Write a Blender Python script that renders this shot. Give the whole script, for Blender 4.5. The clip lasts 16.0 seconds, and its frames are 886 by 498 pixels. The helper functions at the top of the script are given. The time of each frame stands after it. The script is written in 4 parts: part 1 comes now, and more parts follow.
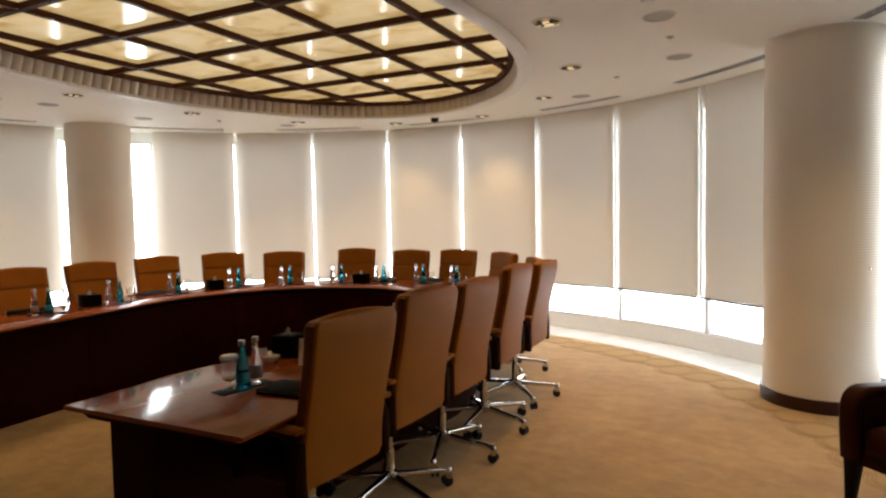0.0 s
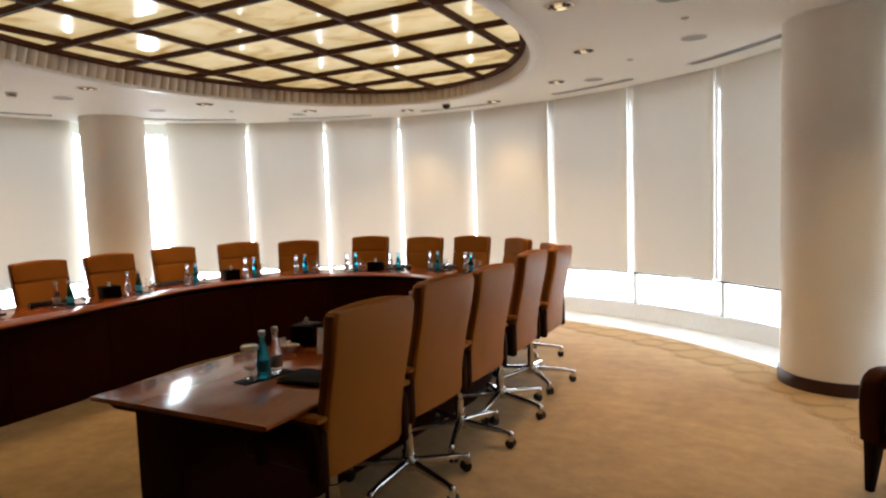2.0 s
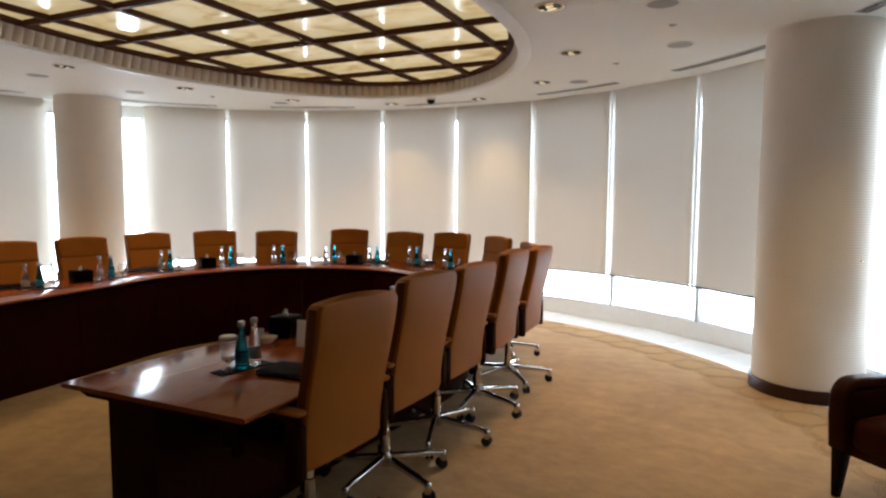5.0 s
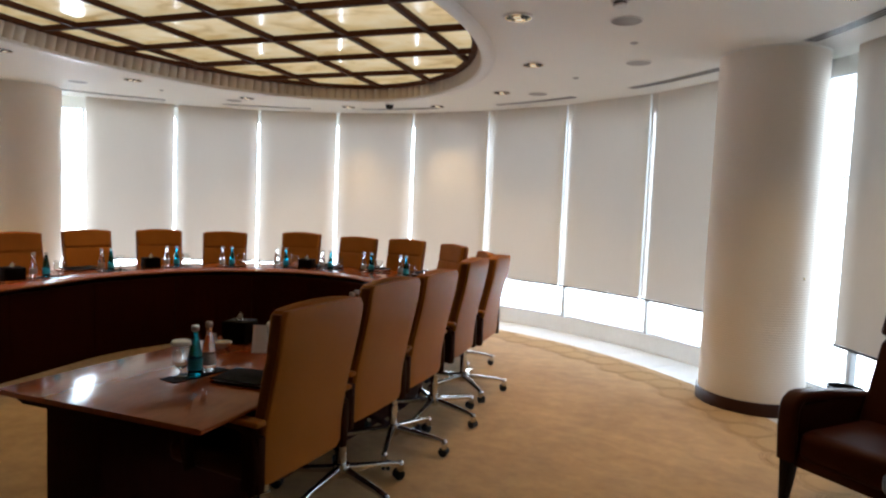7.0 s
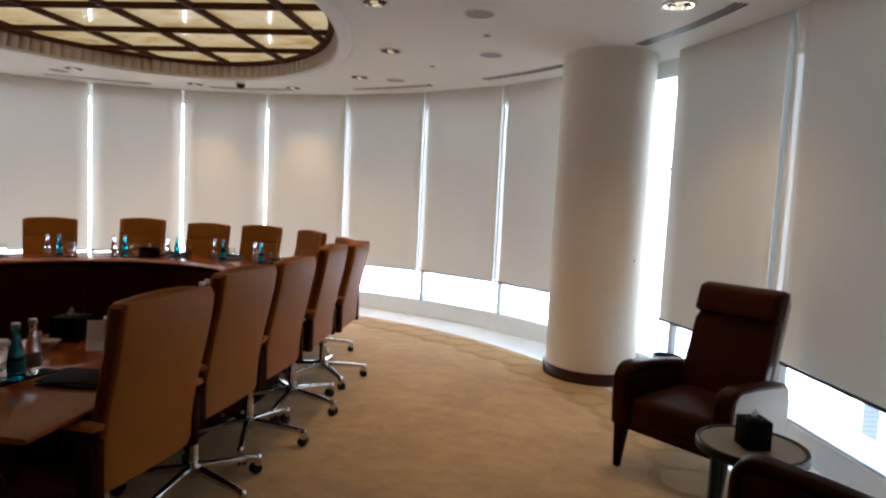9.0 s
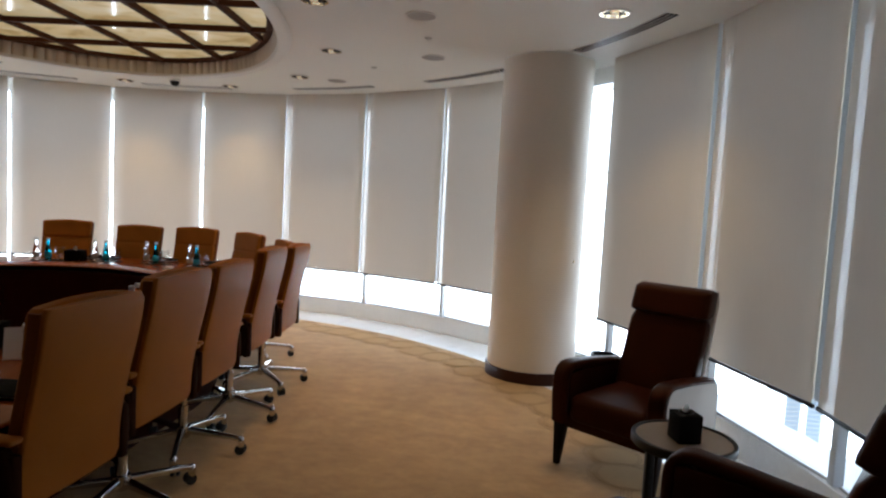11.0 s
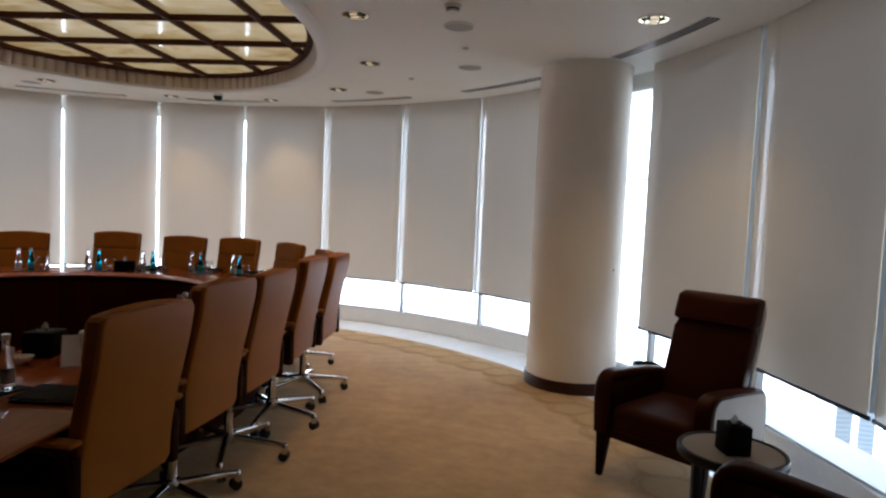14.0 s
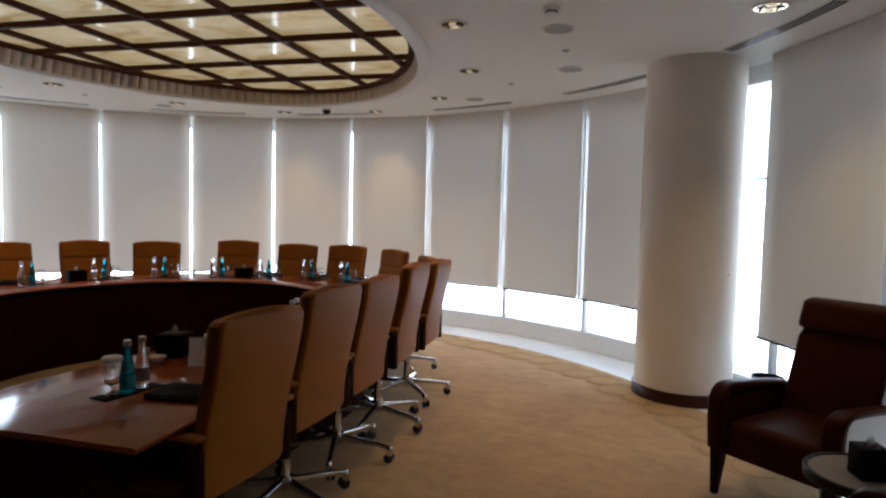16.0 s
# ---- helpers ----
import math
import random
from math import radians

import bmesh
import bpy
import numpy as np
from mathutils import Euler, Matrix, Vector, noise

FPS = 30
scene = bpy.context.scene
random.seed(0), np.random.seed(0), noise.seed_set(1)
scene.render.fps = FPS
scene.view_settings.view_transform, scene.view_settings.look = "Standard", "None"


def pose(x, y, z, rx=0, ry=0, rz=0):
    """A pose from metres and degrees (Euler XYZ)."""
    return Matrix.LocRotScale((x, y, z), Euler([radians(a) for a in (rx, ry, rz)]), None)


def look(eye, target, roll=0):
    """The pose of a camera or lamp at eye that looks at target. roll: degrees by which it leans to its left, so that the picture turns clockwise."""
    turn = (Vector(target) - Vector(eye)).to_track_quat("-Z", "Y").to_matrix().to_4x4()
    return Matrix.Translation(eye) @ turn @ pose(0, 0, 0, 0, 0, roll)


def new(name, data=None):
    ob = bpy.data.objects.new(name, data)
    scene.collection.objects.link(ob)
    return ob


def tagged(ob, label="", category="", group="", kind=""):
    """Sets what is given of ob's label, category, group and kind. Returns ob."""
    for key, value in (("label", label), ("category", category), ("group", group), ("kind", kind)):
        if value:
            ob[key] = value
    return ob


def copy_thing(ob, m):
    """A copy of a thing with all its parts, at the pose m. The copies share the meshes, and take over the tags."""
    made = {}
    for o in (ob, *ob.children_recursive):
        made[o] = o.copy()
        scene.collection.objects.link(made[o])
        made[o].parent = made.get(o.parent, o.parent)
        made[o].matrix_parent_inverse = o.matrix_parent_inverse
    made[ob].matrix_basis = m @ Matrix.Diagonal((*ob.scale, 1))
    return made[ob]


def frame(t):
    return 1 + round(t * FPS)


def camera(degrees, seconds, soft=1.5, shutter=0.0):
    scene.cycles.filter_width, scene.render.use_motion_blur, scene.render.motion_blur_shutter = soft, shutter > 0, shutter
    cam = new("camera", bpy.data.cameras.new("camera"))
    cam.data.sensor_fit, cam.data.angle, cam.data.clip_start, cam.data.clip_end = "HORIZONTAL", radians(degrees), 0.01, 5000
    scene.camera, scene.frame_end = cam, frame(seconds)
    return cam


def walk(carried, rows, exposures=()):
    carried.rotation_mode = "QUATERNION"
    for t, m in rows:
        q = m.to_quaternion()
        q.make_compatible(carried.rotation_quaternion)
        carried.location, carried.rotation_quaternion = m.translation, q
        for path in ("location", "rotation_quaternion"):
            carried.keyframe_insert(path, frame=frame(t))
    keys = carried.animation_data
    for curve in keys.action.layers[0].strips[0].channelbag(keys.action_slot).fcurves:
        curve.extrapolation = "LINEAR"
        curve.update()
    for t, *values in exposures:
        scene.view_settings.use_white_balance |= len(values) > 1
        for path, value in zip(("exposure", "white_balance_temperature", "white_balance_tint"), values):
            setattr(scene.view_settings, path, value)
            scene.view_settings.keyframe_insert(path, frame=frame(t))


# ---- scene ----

# ---------------------------------------------------------------- camera
cam = camera(71.4, 16.0, soft=2.3)
PATH = [
    (0, (3.615, -2.796, 1.502), (2.743, -0.999, 1.396), -1.1),
    (0.5, (3.606, -2.807, 1.514), (2.702, -1.027, 1.404), -0.9),
    (1, (3.603, -2.803, 1.512), (2.677, -1.034, 1.391), -0.8),
    (1.5, (3.601, -2.793, 1.516), (2.702, -1.011, 1.404), -0.7),
    (2, (3.602, -2.811, 1.516), (2.695, -1.035, 1.365), -2.0),
    (2.5, (3.595, -2.802, 1.516), (2.692, -1.025, 1.356), -1.1),
    (3, (3.582, -2.81, 1.514), (2.553, -1.098, 1.414), -1.3),
    (3.5, (3.584, -2.807, 1.52), (2.51, -1.124, 1.408), -1.0),
    (4, (3.585, -2.795, 1.518), (2.653, -1.032, 1.373), -0.8),
    (4.2, (3.591, -2.812, 1.52), (2.713, -1.022, 1.358), -0.5),
    (6.5, (3.46, -2.818, 1.51), (2.669, -0.987, 1.364), 1.2),
    (7, (3.455, -2.804, 1.509), (2.774, -0.928, 1.371), 2.3),
    (7.5, (3.452, -2.81, 1.507), (2.967, -0.875, 1.366), 3.2),
    (8, (3.455, -2.812, 1.509), (3.097, -0.851, 1.346), 3.4),
    (8.5, (3.46, -2.818, 1.507), (3.186, -0.844, 1.345), 3.3),
    (9, (3.46, -2.812, 1.512), (3.222, -0.833, 1.348), 2.8),
    (9.5, (3.462, -2.81, 1.513), (3.277, -0.825, 1.351), 2.8),
    (10, (3.47, -2.809, 1.511), (3.325, -0.82, 1.353), 2.7),
    (12.5, (3.466, -2.799, 1.503), (3.504, -0.804, 1.378), 3.6),
    (13, (3.474, -2.803, 1.503), (3.507, -0.807, 1.383), 3.3),
    (13.5, (3.468, -2.812, 1.503), (3.481, -0.815, 1.388), 3.3),
    (14, (3.444, -2.818, 1.504), (3.273, -0.829, 1.382), 2.5),
    (14.5, (3.456, -2.816, 1.511), (3.163, -0.841, 1.388), 2.0),
    (15, (3.456, -2.818, 1.506), (3.097, -0.854, 1.387), 1.7),
    (15.5, (3.457, -2.821, 1.51), (3.017, -0.874, 1.394), 1.4),
    (16, (3.461, -2.817, 1.515), (2.961, -0.884, 1.397), 1.4),
]
EXPOSURES = [(0.0, 0.0, 6700, 9.0), (1.0, 0.07, 6450, 8.0), (2.0, 0.24, 6150, 6.5), (2.5, 0.16, 6150, 6.5), (3.0, 0.10, 6050, 6.5), (4.2, 0.07, 5850, 6.5), (6.5, -0.06, 5750, 7), (7.0, 0.0, 5700, 7), (7.6, -0.02, 5700, 7), (8.2, -0.20, 5700, 7), (9.0, -0.20, 5680, 7), (10.2, -0.30, 5700, 7.5), (12.5, -0.56, 5650, 9), (16.0, -0.58, 5550, 9)]
walk(cam, [(t, look(eye, target, roll)) for t, eye, target, roll in PATH], EXPOSURES)

# ---------------------------------------------------------------- plan, in metres
R_BLIND = 5.295          # corners of the ring of roller blinds
R_GLASS = 5.43
STEP = math.radians(12.43)   # one window bay
H = 2.80                 # ceiling
CARPET_R = 4.856
SILL = 0.190
HEAD = 2.65              # underside of the window head
BLIND_BOTTOM = 0.59
SHEER_EDGE = {1: 0.085, 2: 0.085, 3: 0.085, 6: 0.158, 7: 0.158, 8: 0.158}   # width of the sheer strip before a slit in the lining, by bay corner
BLIND_GAP = {-1: 0.023, 0: 0.019, 1: 0.007, 2: 0.011, 3: 0.011, 5: -0.018}   # half the slit at a bay corner, where not 26 mm
FIRST, LAST = -11, 11    # bay corners of the curved wall
GLAZED = range(-8, 9)   # bays with windows and blinds
BACK = 5.53 * math.cos(LAST * STEP)   # the straight wall behind
OVAL = (0.01, 1.235, 2.00, 2.93)         # ceiling recess at its lip: centre x, y, half axes
INNER = (0.015, 1.235, 1.94, 2.93)          # and at the lattice


def at(r, a, z=0.0):
    """A point at radius r and bearing a (radians from +y towards +x)."""
    return (r * math.sin(a), r * math.cos(a), z)


# ---------------------------------------------------------------- world and lights
world = bpy.data.worlds.new("sky")
scene.world = world
world.use_nodes = True
wn = world.node_tree
sky = wn.nodes.new("ShaderNodeTexSky")
sky.sky_type = "NISHITA"
sky.sun_disc = False
sky.sun_elevation, sky.sun_rotation = radians(54), radians(-20)
wn.links.new(sky.outputs[0], wn.nodes["Background"].inputs[0])
wn.nodes["Background"].inputs[1].default_value = 0.12
sun = new("sun", bpy.data.lights.new("sun", "SUN"))
sun.data.energy, sun.data.angle, sun.data.color = 1.0, radians(12), (1.0, 0.95, 0.88)
sun.matrix_world = look((-15, 40, 60), (0, 0, 0))
LAMP_W, LAMP_COLOUR = 54.0, (1.0, 0.66, 0.32)
PANEL_GLOW = 0.51
HAZE_GLOW = 14.0


# ---------------------------------------------------------------- materials
def material(name, base, rough=0.5, metal=0.0, vary=0.0, scale=8.0, fine=0.0, fine_scale=120.0, bump=0.0,
             coat=0.0, spec=0.5, stretch=(1, 1, 1), object_random=0.0):
    """A principled material whose colour varies at two scales, with a fine bump."""
    m = bpy.data.materials.new(name)
    m.use_nodes = True
    nt = m.node_tree
    b = nt.nodes["Principled BSDF"]
    b.inputs["Roughness"].default_value, b.inputs["Metallic"].default_value = rough, metal
    b.inputs["Coat Weight"].default_value, b.inputs["Coat Roughness"].default_value = coat, 0.06
    b.inputs["Specular IOR Level"].default_value = spec
    tc = nt.nodes.new("ShaderNodeTexCoord")
    mp = nt.nodes.new("ShaderNodeMapping")
    mp.inputs["Scale"].default_value = stretch
    nt.links.new(tc.outputs["Object"], mp.inputs["Vector"])
    n1 = nt.nodes.new("ShaderNodeTexNoise")
    n1.inputs["Scale"].default_value, n1.inputs["Detail"].default_value = scale, 4
    n2 = nt.nodes.new("ShaderNodeTexNoise")
    n2.inputs["Scale"].default_value, n2.inputs["Detail"].default_value = fine_scale, 3
    for n in (n1, n2):
        nt.links.new(mp.outputs[0], n.inputs["Vector"])
    mix = nt.nodes.new("ShaderNodeMix")
    mix.data_type = "RGBA"
    mix.inputs["A"].default_value = (*[c * (1 - vary) for c in base], 1)
    mix.inputs["B"].default_value = (*[min(1, c * (1 + vary)) for c in base], 1)
    mix2 = nt.nodes.new("ShaderNodeMix")
    mix2.data_type, mix2.blend_type = "RGBA", "MULTIPLY"
    ramp = nt.nodes.new("ShaderNodeMapRange")
    ramp.inputs["To Min"].default_value, ramp.inputs["To Max"].default_value = 1 - fine, 1 + fine
    nt.links.new(n1.outputs["Fac"], mix.inputs["Factor"])
    nt.links.new(n2.outputs["Fac"], ramp.inputs["Value"])
    mix2.inputs["Factor"].default_value = 1
    nt.links.new(mix.outputs["Result"], mix2.inputs["A"])
    nt.links.new(ramp.outputs[0], mix2.inputs["B"])
    out = mix2.outputs["Result"]
    if object_random:
        oi = nt.nodes.new("ShaderNodeObjectInfo")
        rr = nt.nodes.new("ShaderNodeMapRange")
        rr.inputs["To Min"].default_value, rr.inputs["To Max"].default_value = 1 - object_random, 1 + object_random
        mix3 = nt.nodes.new("ShaderNodeMix")
        mix3.data_type, mix3.blend_type = "RGBA", "MULTIPLY"
        mix3.inputs["Factor"].default_value = 1
        nt.links.new(oi.outputs["Random"], rr.inputs["Value"])
        nt.links.new(out, mix3.inputs["A"])
        nt.links.new(rr.outputs[0], mix3.inputs["B"])
        out = mix3.outputs["Result"]
    nt.links.new(out, b.inputs["Base Color"])
    if bump:
        bp = nt.nodes.new("ShaderNodeBump")
        bp.inputs["Strength"].default_value, bp.inputs["Distance"].default_value = bump, 0.004
        nt.links.new(n2.outputs["Fac"], bp.inputs["Height"])
        nt.links.new(bp.outputs[0], b.inputs["Normal"])
    return m


def nodes_of(m):
    return m.node_tree, m.node_tree.nodes["Principled BSDF"]


def glowing(name, colour, strength, base=(0.8, 0.8, 0.8), rough=0.3):
    m = bpy.data.materials.new(name)
    m.use_nodes = True
    b = m.node_tree.nodes["Principled BSDF"]
    b.inputs["Base Color"].default_value = (*base, 1)
    b.inputs["Roughness"].default_value = rough
    b.inputs["Emission Color"].default_value = (*colour, 1)
    b.inputs["Emission Strength"].default_value = strength
    return m


def glass(name, colour, rough=0.02, ior=1.45):
    m = bpy.data.materials.new(name)
    m.use_nodes = True
    b = m.node_tree.nodes["Principled BSDF"]
    b.inputs["Base Color"].default_value = (*colour, 1)
    b.inputs["Roughness"].default_value, b.inputs["IOR"].default_value = rough, ior
    b.inputs["Transmission Weight"].default_value = 1.0
    return m


PAINT = material("ceiling paint", (0.82, 0.812, 0.757), 0.75, vary=0.03, scale=1.5, fine=0.02, fine_scale=200, bump=0.05)
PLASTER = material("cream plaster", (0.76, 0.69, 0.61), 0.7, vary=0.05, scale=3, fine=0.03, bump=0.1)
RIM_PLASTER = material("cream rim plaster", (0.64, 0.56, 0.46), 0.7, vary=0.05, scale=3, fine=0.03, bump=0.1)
TRIM_WHITE = material("white lacquer", (0.74, 0.72, 0.68), 0.4, vary=0.02, scale=4)
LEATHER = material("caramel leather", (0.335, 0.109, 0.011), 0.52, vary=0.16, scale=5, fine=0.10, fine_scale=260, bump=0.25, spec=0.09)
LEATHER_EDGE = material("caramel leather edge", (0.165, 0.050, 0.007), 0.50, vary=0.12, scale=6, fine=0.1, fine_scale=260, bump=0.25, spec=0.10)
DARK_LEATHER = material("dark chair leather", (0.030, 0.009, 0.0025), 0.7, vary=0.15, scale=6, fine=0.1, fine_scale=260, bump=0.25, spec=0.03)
# seat leather darkened to hold the shade by the table
SEAT_LEATHER_SHADED = material("shaded chair seat leather", (0.060, 0.018, 0.004), 0.6, vary=0.15, scale=6, fine=0.1, fine_scale=260, bump=0.25, spec=0.06)
BROWN_LEATHER = material("brown leather", (0.036, 0.0080, 0.0030), 0.42, vary=0.18, scale=6, fine=0.12, fine_scale=240, bump=0.3, spec=0.09)
nodes_of(BROWN_LEATHER)[1].inputs["Specular Tint"].default_value = (1.0, 0.55, 0.36, 1)
LEG_WOOD = material("black stained wood", (0.010, 0.004, 0.003), 0.42, spec=0.08, vary=0.25, scale=5, fine=0.2, fine_scale=60, stretch=(1, 1, 0.2))
PALE_FABRIC = material("pale upholstery", (0.55, 0.50, 0.45), 0.85, vary=0.06, scale=9, fine=0.12, fine_scale=420, bump=0.4)
MAHOGANY = material("polished mahogany", (0.275, 0.066, 0.016), 0.12, spec=0.17, vary=0.30, scale=3.0, fine=0.22, fine_scale=40, stretch=(1, 0.25, 1))
# shade below the tabletop is put into this darker mahogany
MAHOGANY_SHADED = material("shaded mahogany", (0.023, 0.0032, 0.0011), 0.45, spec=0.03, vary=0.25, scale=2.5, fine=0.2, fine_scale=50, stretch=(1, 1, 0.15), object_random=0.12)
DARK_WOOD = material("dark stained wood", (0.036, 0.011, 0.006), 0.38, spec=0.25, vary=0.25, scale=5, fine=0.2, fine_scale=60, stretch=(1, 1, 0.2))
# for walls out of view, dark to keep fill light low
UNSEEN_WALL = material("unseen dark wall", (0.055, 0.027, 0.014), 0.5, vary=0.2, scale=2, fine=0.2, fine_scale=40, stretch=(1, 1, 0.2))
BEAM = material("bronze lattice", (0.075, 0.027, 0.013), 0.55, spec=0.05, vary=0.2, scale=4, fine=0.1)
CHROME = material("chrome", (0.62, 0.61, 0.60), 0.07, metal=1.0, vary=0.03, scale=10)
REFLECTOR = material("downlight reflector", (0.55, 0.42, 0.22), 0.20, metal=1.0, vary=0.25, scale=40)
STEEL = material("brushed steel", (0.55, 0.55, 0.54), 0.32, metal=1.0, vary=0.05, scale=10, fine=0.08)
BLACK = material("black plastic", (0.007, 0.0065, 0.0065), 0.42, spec=0.25, vary=0.15, scale=12)
BLACK_LEATHER = material("black leather", (0.0055, 0.0032, 0.0022), 0.6, spec=0.03, vary=0.2, scale=14, fine=0.15, fine_scale=300, bump=0.3)
MARBLE = material("pale marble", (0.84, 0.85, 0.86), 0.22, vary=0.10, scale=2.2, fine=0.05, fine_scale=18, object_random=0.05)
SILL_STONE = material("pale sill stone", (0.86, 0.86, 0.85), 0.35, vary=0.08, scale=3, fine=0.06, fine_scale=30)
ALUMINIUM = material("window aluminium", (0.66, 0.68, 0.70), 0.42, metal=0.25, vary=0.04, scale=6)
BLADE = material("slot blade", (0.62, 0.61, 0.59), 0.4, vary=0.05)
GRILLE_DARK = material("dark slot", (0.006, 0.006, 0.006), 0.9, vary=0.1, spec=0.02)
PAPER = material("white paper", (0.90, 0.89, 0.86), 0.8, vary=0.03, scale=20)
PORCELAIN = material("white porcelain", (0.78, 0.77, 0.74), 0.15, vary=0.02, coat=0.4)
SPEAKER = material("speaker grille", (0.38, 0.365, 0.34), 0.7, vary=0.04, fine=0.25, fine_scale=500)
TEAL_GLASS = glass("teal bottle glass", (0.02, 0.27, 0.33))
CLEAR_GLASS = glass("clear glass", (0.92, 0.93, 0.92))
WATER_LABEL = material("bottle label", (0.03, 0.36, 0.48), 0.6, vary=0.1, scale=40)
PALE_LABEL = material("pale bottle label", (0.40, 0.33, 0.27), 0.6, vary=0.1, scale=40)
BULB = glowing("bulb", (1.0, 0.74, 0.40), 0.65)
TOWER = material("hazy tower concrete", (0.93, 0.95, 0.97), 0.8, vary=0.05, scale=0.05)
TOWER_GLASS = material("hazy tower glass", (0.70, 0.79, 0.88), 0.5, vary=0.08, scale=0.08)


def carpet_material():
    m = material("tan carpet", (0.512, 0.332, 0.154), 0.95, vary=0.10, scale=0.9, fine=0.16, fine_scale=330, bump=0.5, spec=0.1)
    nt, b = nodes_of(m)
    tc = nt.nodes.new("ShaderNodeTexCoord")
    big = nt.nodes.new("ShaderNodeTexNoise")
    big.inputs["Scale"].default_value, big.inputs["Detail"].default_value, big.inputs["Distortion"].default_value = 1.7, 3, 0.4
    nt.links.new(tc.outputs["Object"], big.inputs["Vector"])
    rg = nt.nodes.new("ShaderNodeMapRange")
    rg.inputs["From Min"].default_value, rg.inputs["From Max"].default_value = 0.35, 0.65
    rg.inputs["To Min"].default_value, rg.inputs["To Max"].default_value = 0.93, 1.07
    nt.links.new(big.outputs["Fac"], rg.inputs["Value"])
    mx = nt.nodes.new("ShaderNodeMix")
    mx.data_type, mx.blend_type = "RGBA", "MULTIPLY"
    mx.inputs["Factor"].default_value = 1
    old = b.inputs["Base Color"].links[0].from_socket
    nt.links.new(old, mx.inputs["A"])
    nt.links.new(rg.outputs[0], mx.inputs["B"])
    nt.links.new(mx.outputs["Result"], b.inputs["Base Color"])
    # brushed pile: soft patches, lighter and darker
    mid = nt.nodes.new("ShaderNodeTexNoise")
    mid.inputs["Scale"].default_value, mid.inputs["Detail"].default_value, mid.inputs["Roughness"].default_value = 6.0, 7, 0.72
    lay = nt.nodes.new("ShaderNodeMapping")
    lay.inputs["Scale"].default_value, lay.inputs["Rotation"].default_value = (1.0, 1.25, 1.0), (0, 0, 0.35)
    nt.links.new(tc.outputs["Object"], lay.inputs["Vector"])
    nt.links.new(lay.outputs[0], mid.inputs["Vector"])
    rg2 = nt.nodes.new("ShaderNodeMapRange")
    rg2.inputs["From Min"].default_value, rg2.inputs["From Max"].default_value = 0.34, 0.66
    rg2.inputs["To Min"].default_value, rg2.inputs["To Max"].default_value = 0.84, 1.12
    nt.links.new(mid.outputs["Fac"], rg2.inputs["Value"])
    mx2 = nt.nodes.new("ShaderNodeMix")
    mx2.data_type, mx2.blend_type = "RGBA", "MULTIPLY"
    mx2.inputs["Factor"].default_value = 1
    nt.links.new(mx.outputs["Result"], mx2.inputs["A"])
    nt.links.new(rg2.outputs[0], mx2.inputs["B"])
    nt.links.new(mx2.outputs["Result"], b.inputs["Base Color"])
    b.inputs["Sheen Weight"].default_value = 0.15
    return m


def onyx_material():
    m = material("backlit onyx", (0.36, 0.28, 0.18), 0.10, vary=0.1, scale=2.0, spec=0.25)
    nt, b = nodes_of(m)
    tc = nt.nodes.new("ShaderNodeTexCoord")
    mp = nt.nodes.new("ShaderNodeMapping")
    mp.inputs["Scale"].default_value = (1.0, 1.6, 1.0)
    mp.inputs["Rotation"].default_value = (0, 0, 0.5)
    oi = nt.nodes.new("ShaderNodeObjectInfo")
    addv = nt.nodes.new("ShaderNodeVectorMath")
    addv.operation = "ADD"
    sc = nt.nodes.new("ShaderNodeMath")
    sc.operation = "MULTIPLY"
    sc.inputs[1].default_value = 30
    nt.links.new(oi.outputs["Random"], sc.inputs[0])
    nt.links.new(tc.outputs["Object"], addv.inputs[0])
    nt.links.new(sc.outputs[0], addv.inputs[1])
    nt.links.new(addv.outputs[0], mp.inputs["Vector"])
    n = nt.nodes.new("ShaderNodeTexNoise")
    n.inputs["Scale"].default_value, n.inputs["Detail"].default_value, n.inputs["Distortion"].default_value = 2.6, 9, 0.9
    nt.links.new(mp.outputs[0], n.inputs["Vector"])
    cr = nt.nodes.new("ShaderNodeValToRGB")
    e = cr.color_ramp.elements
    e[0].position, e[0].color = 0.30, (0.60, 0.36, 0.11, 1)
    e[1].position, e[1].color = 0.64, (1.0, 0.79, 0.45, 1)
    x = cr.color_ramp.elements.new(0.45)
    x.color = (0.93, 0.67, 0.30, 1)
    nt.links.new(n.outputs["Fac"], cr.inputs["Fac"])
    nt.links.new(cr.outputs["Color"], b.inputs["Emission Color"])
    b.inputs["Emission Strength"].default_value = PANEL_GLOW
    return m


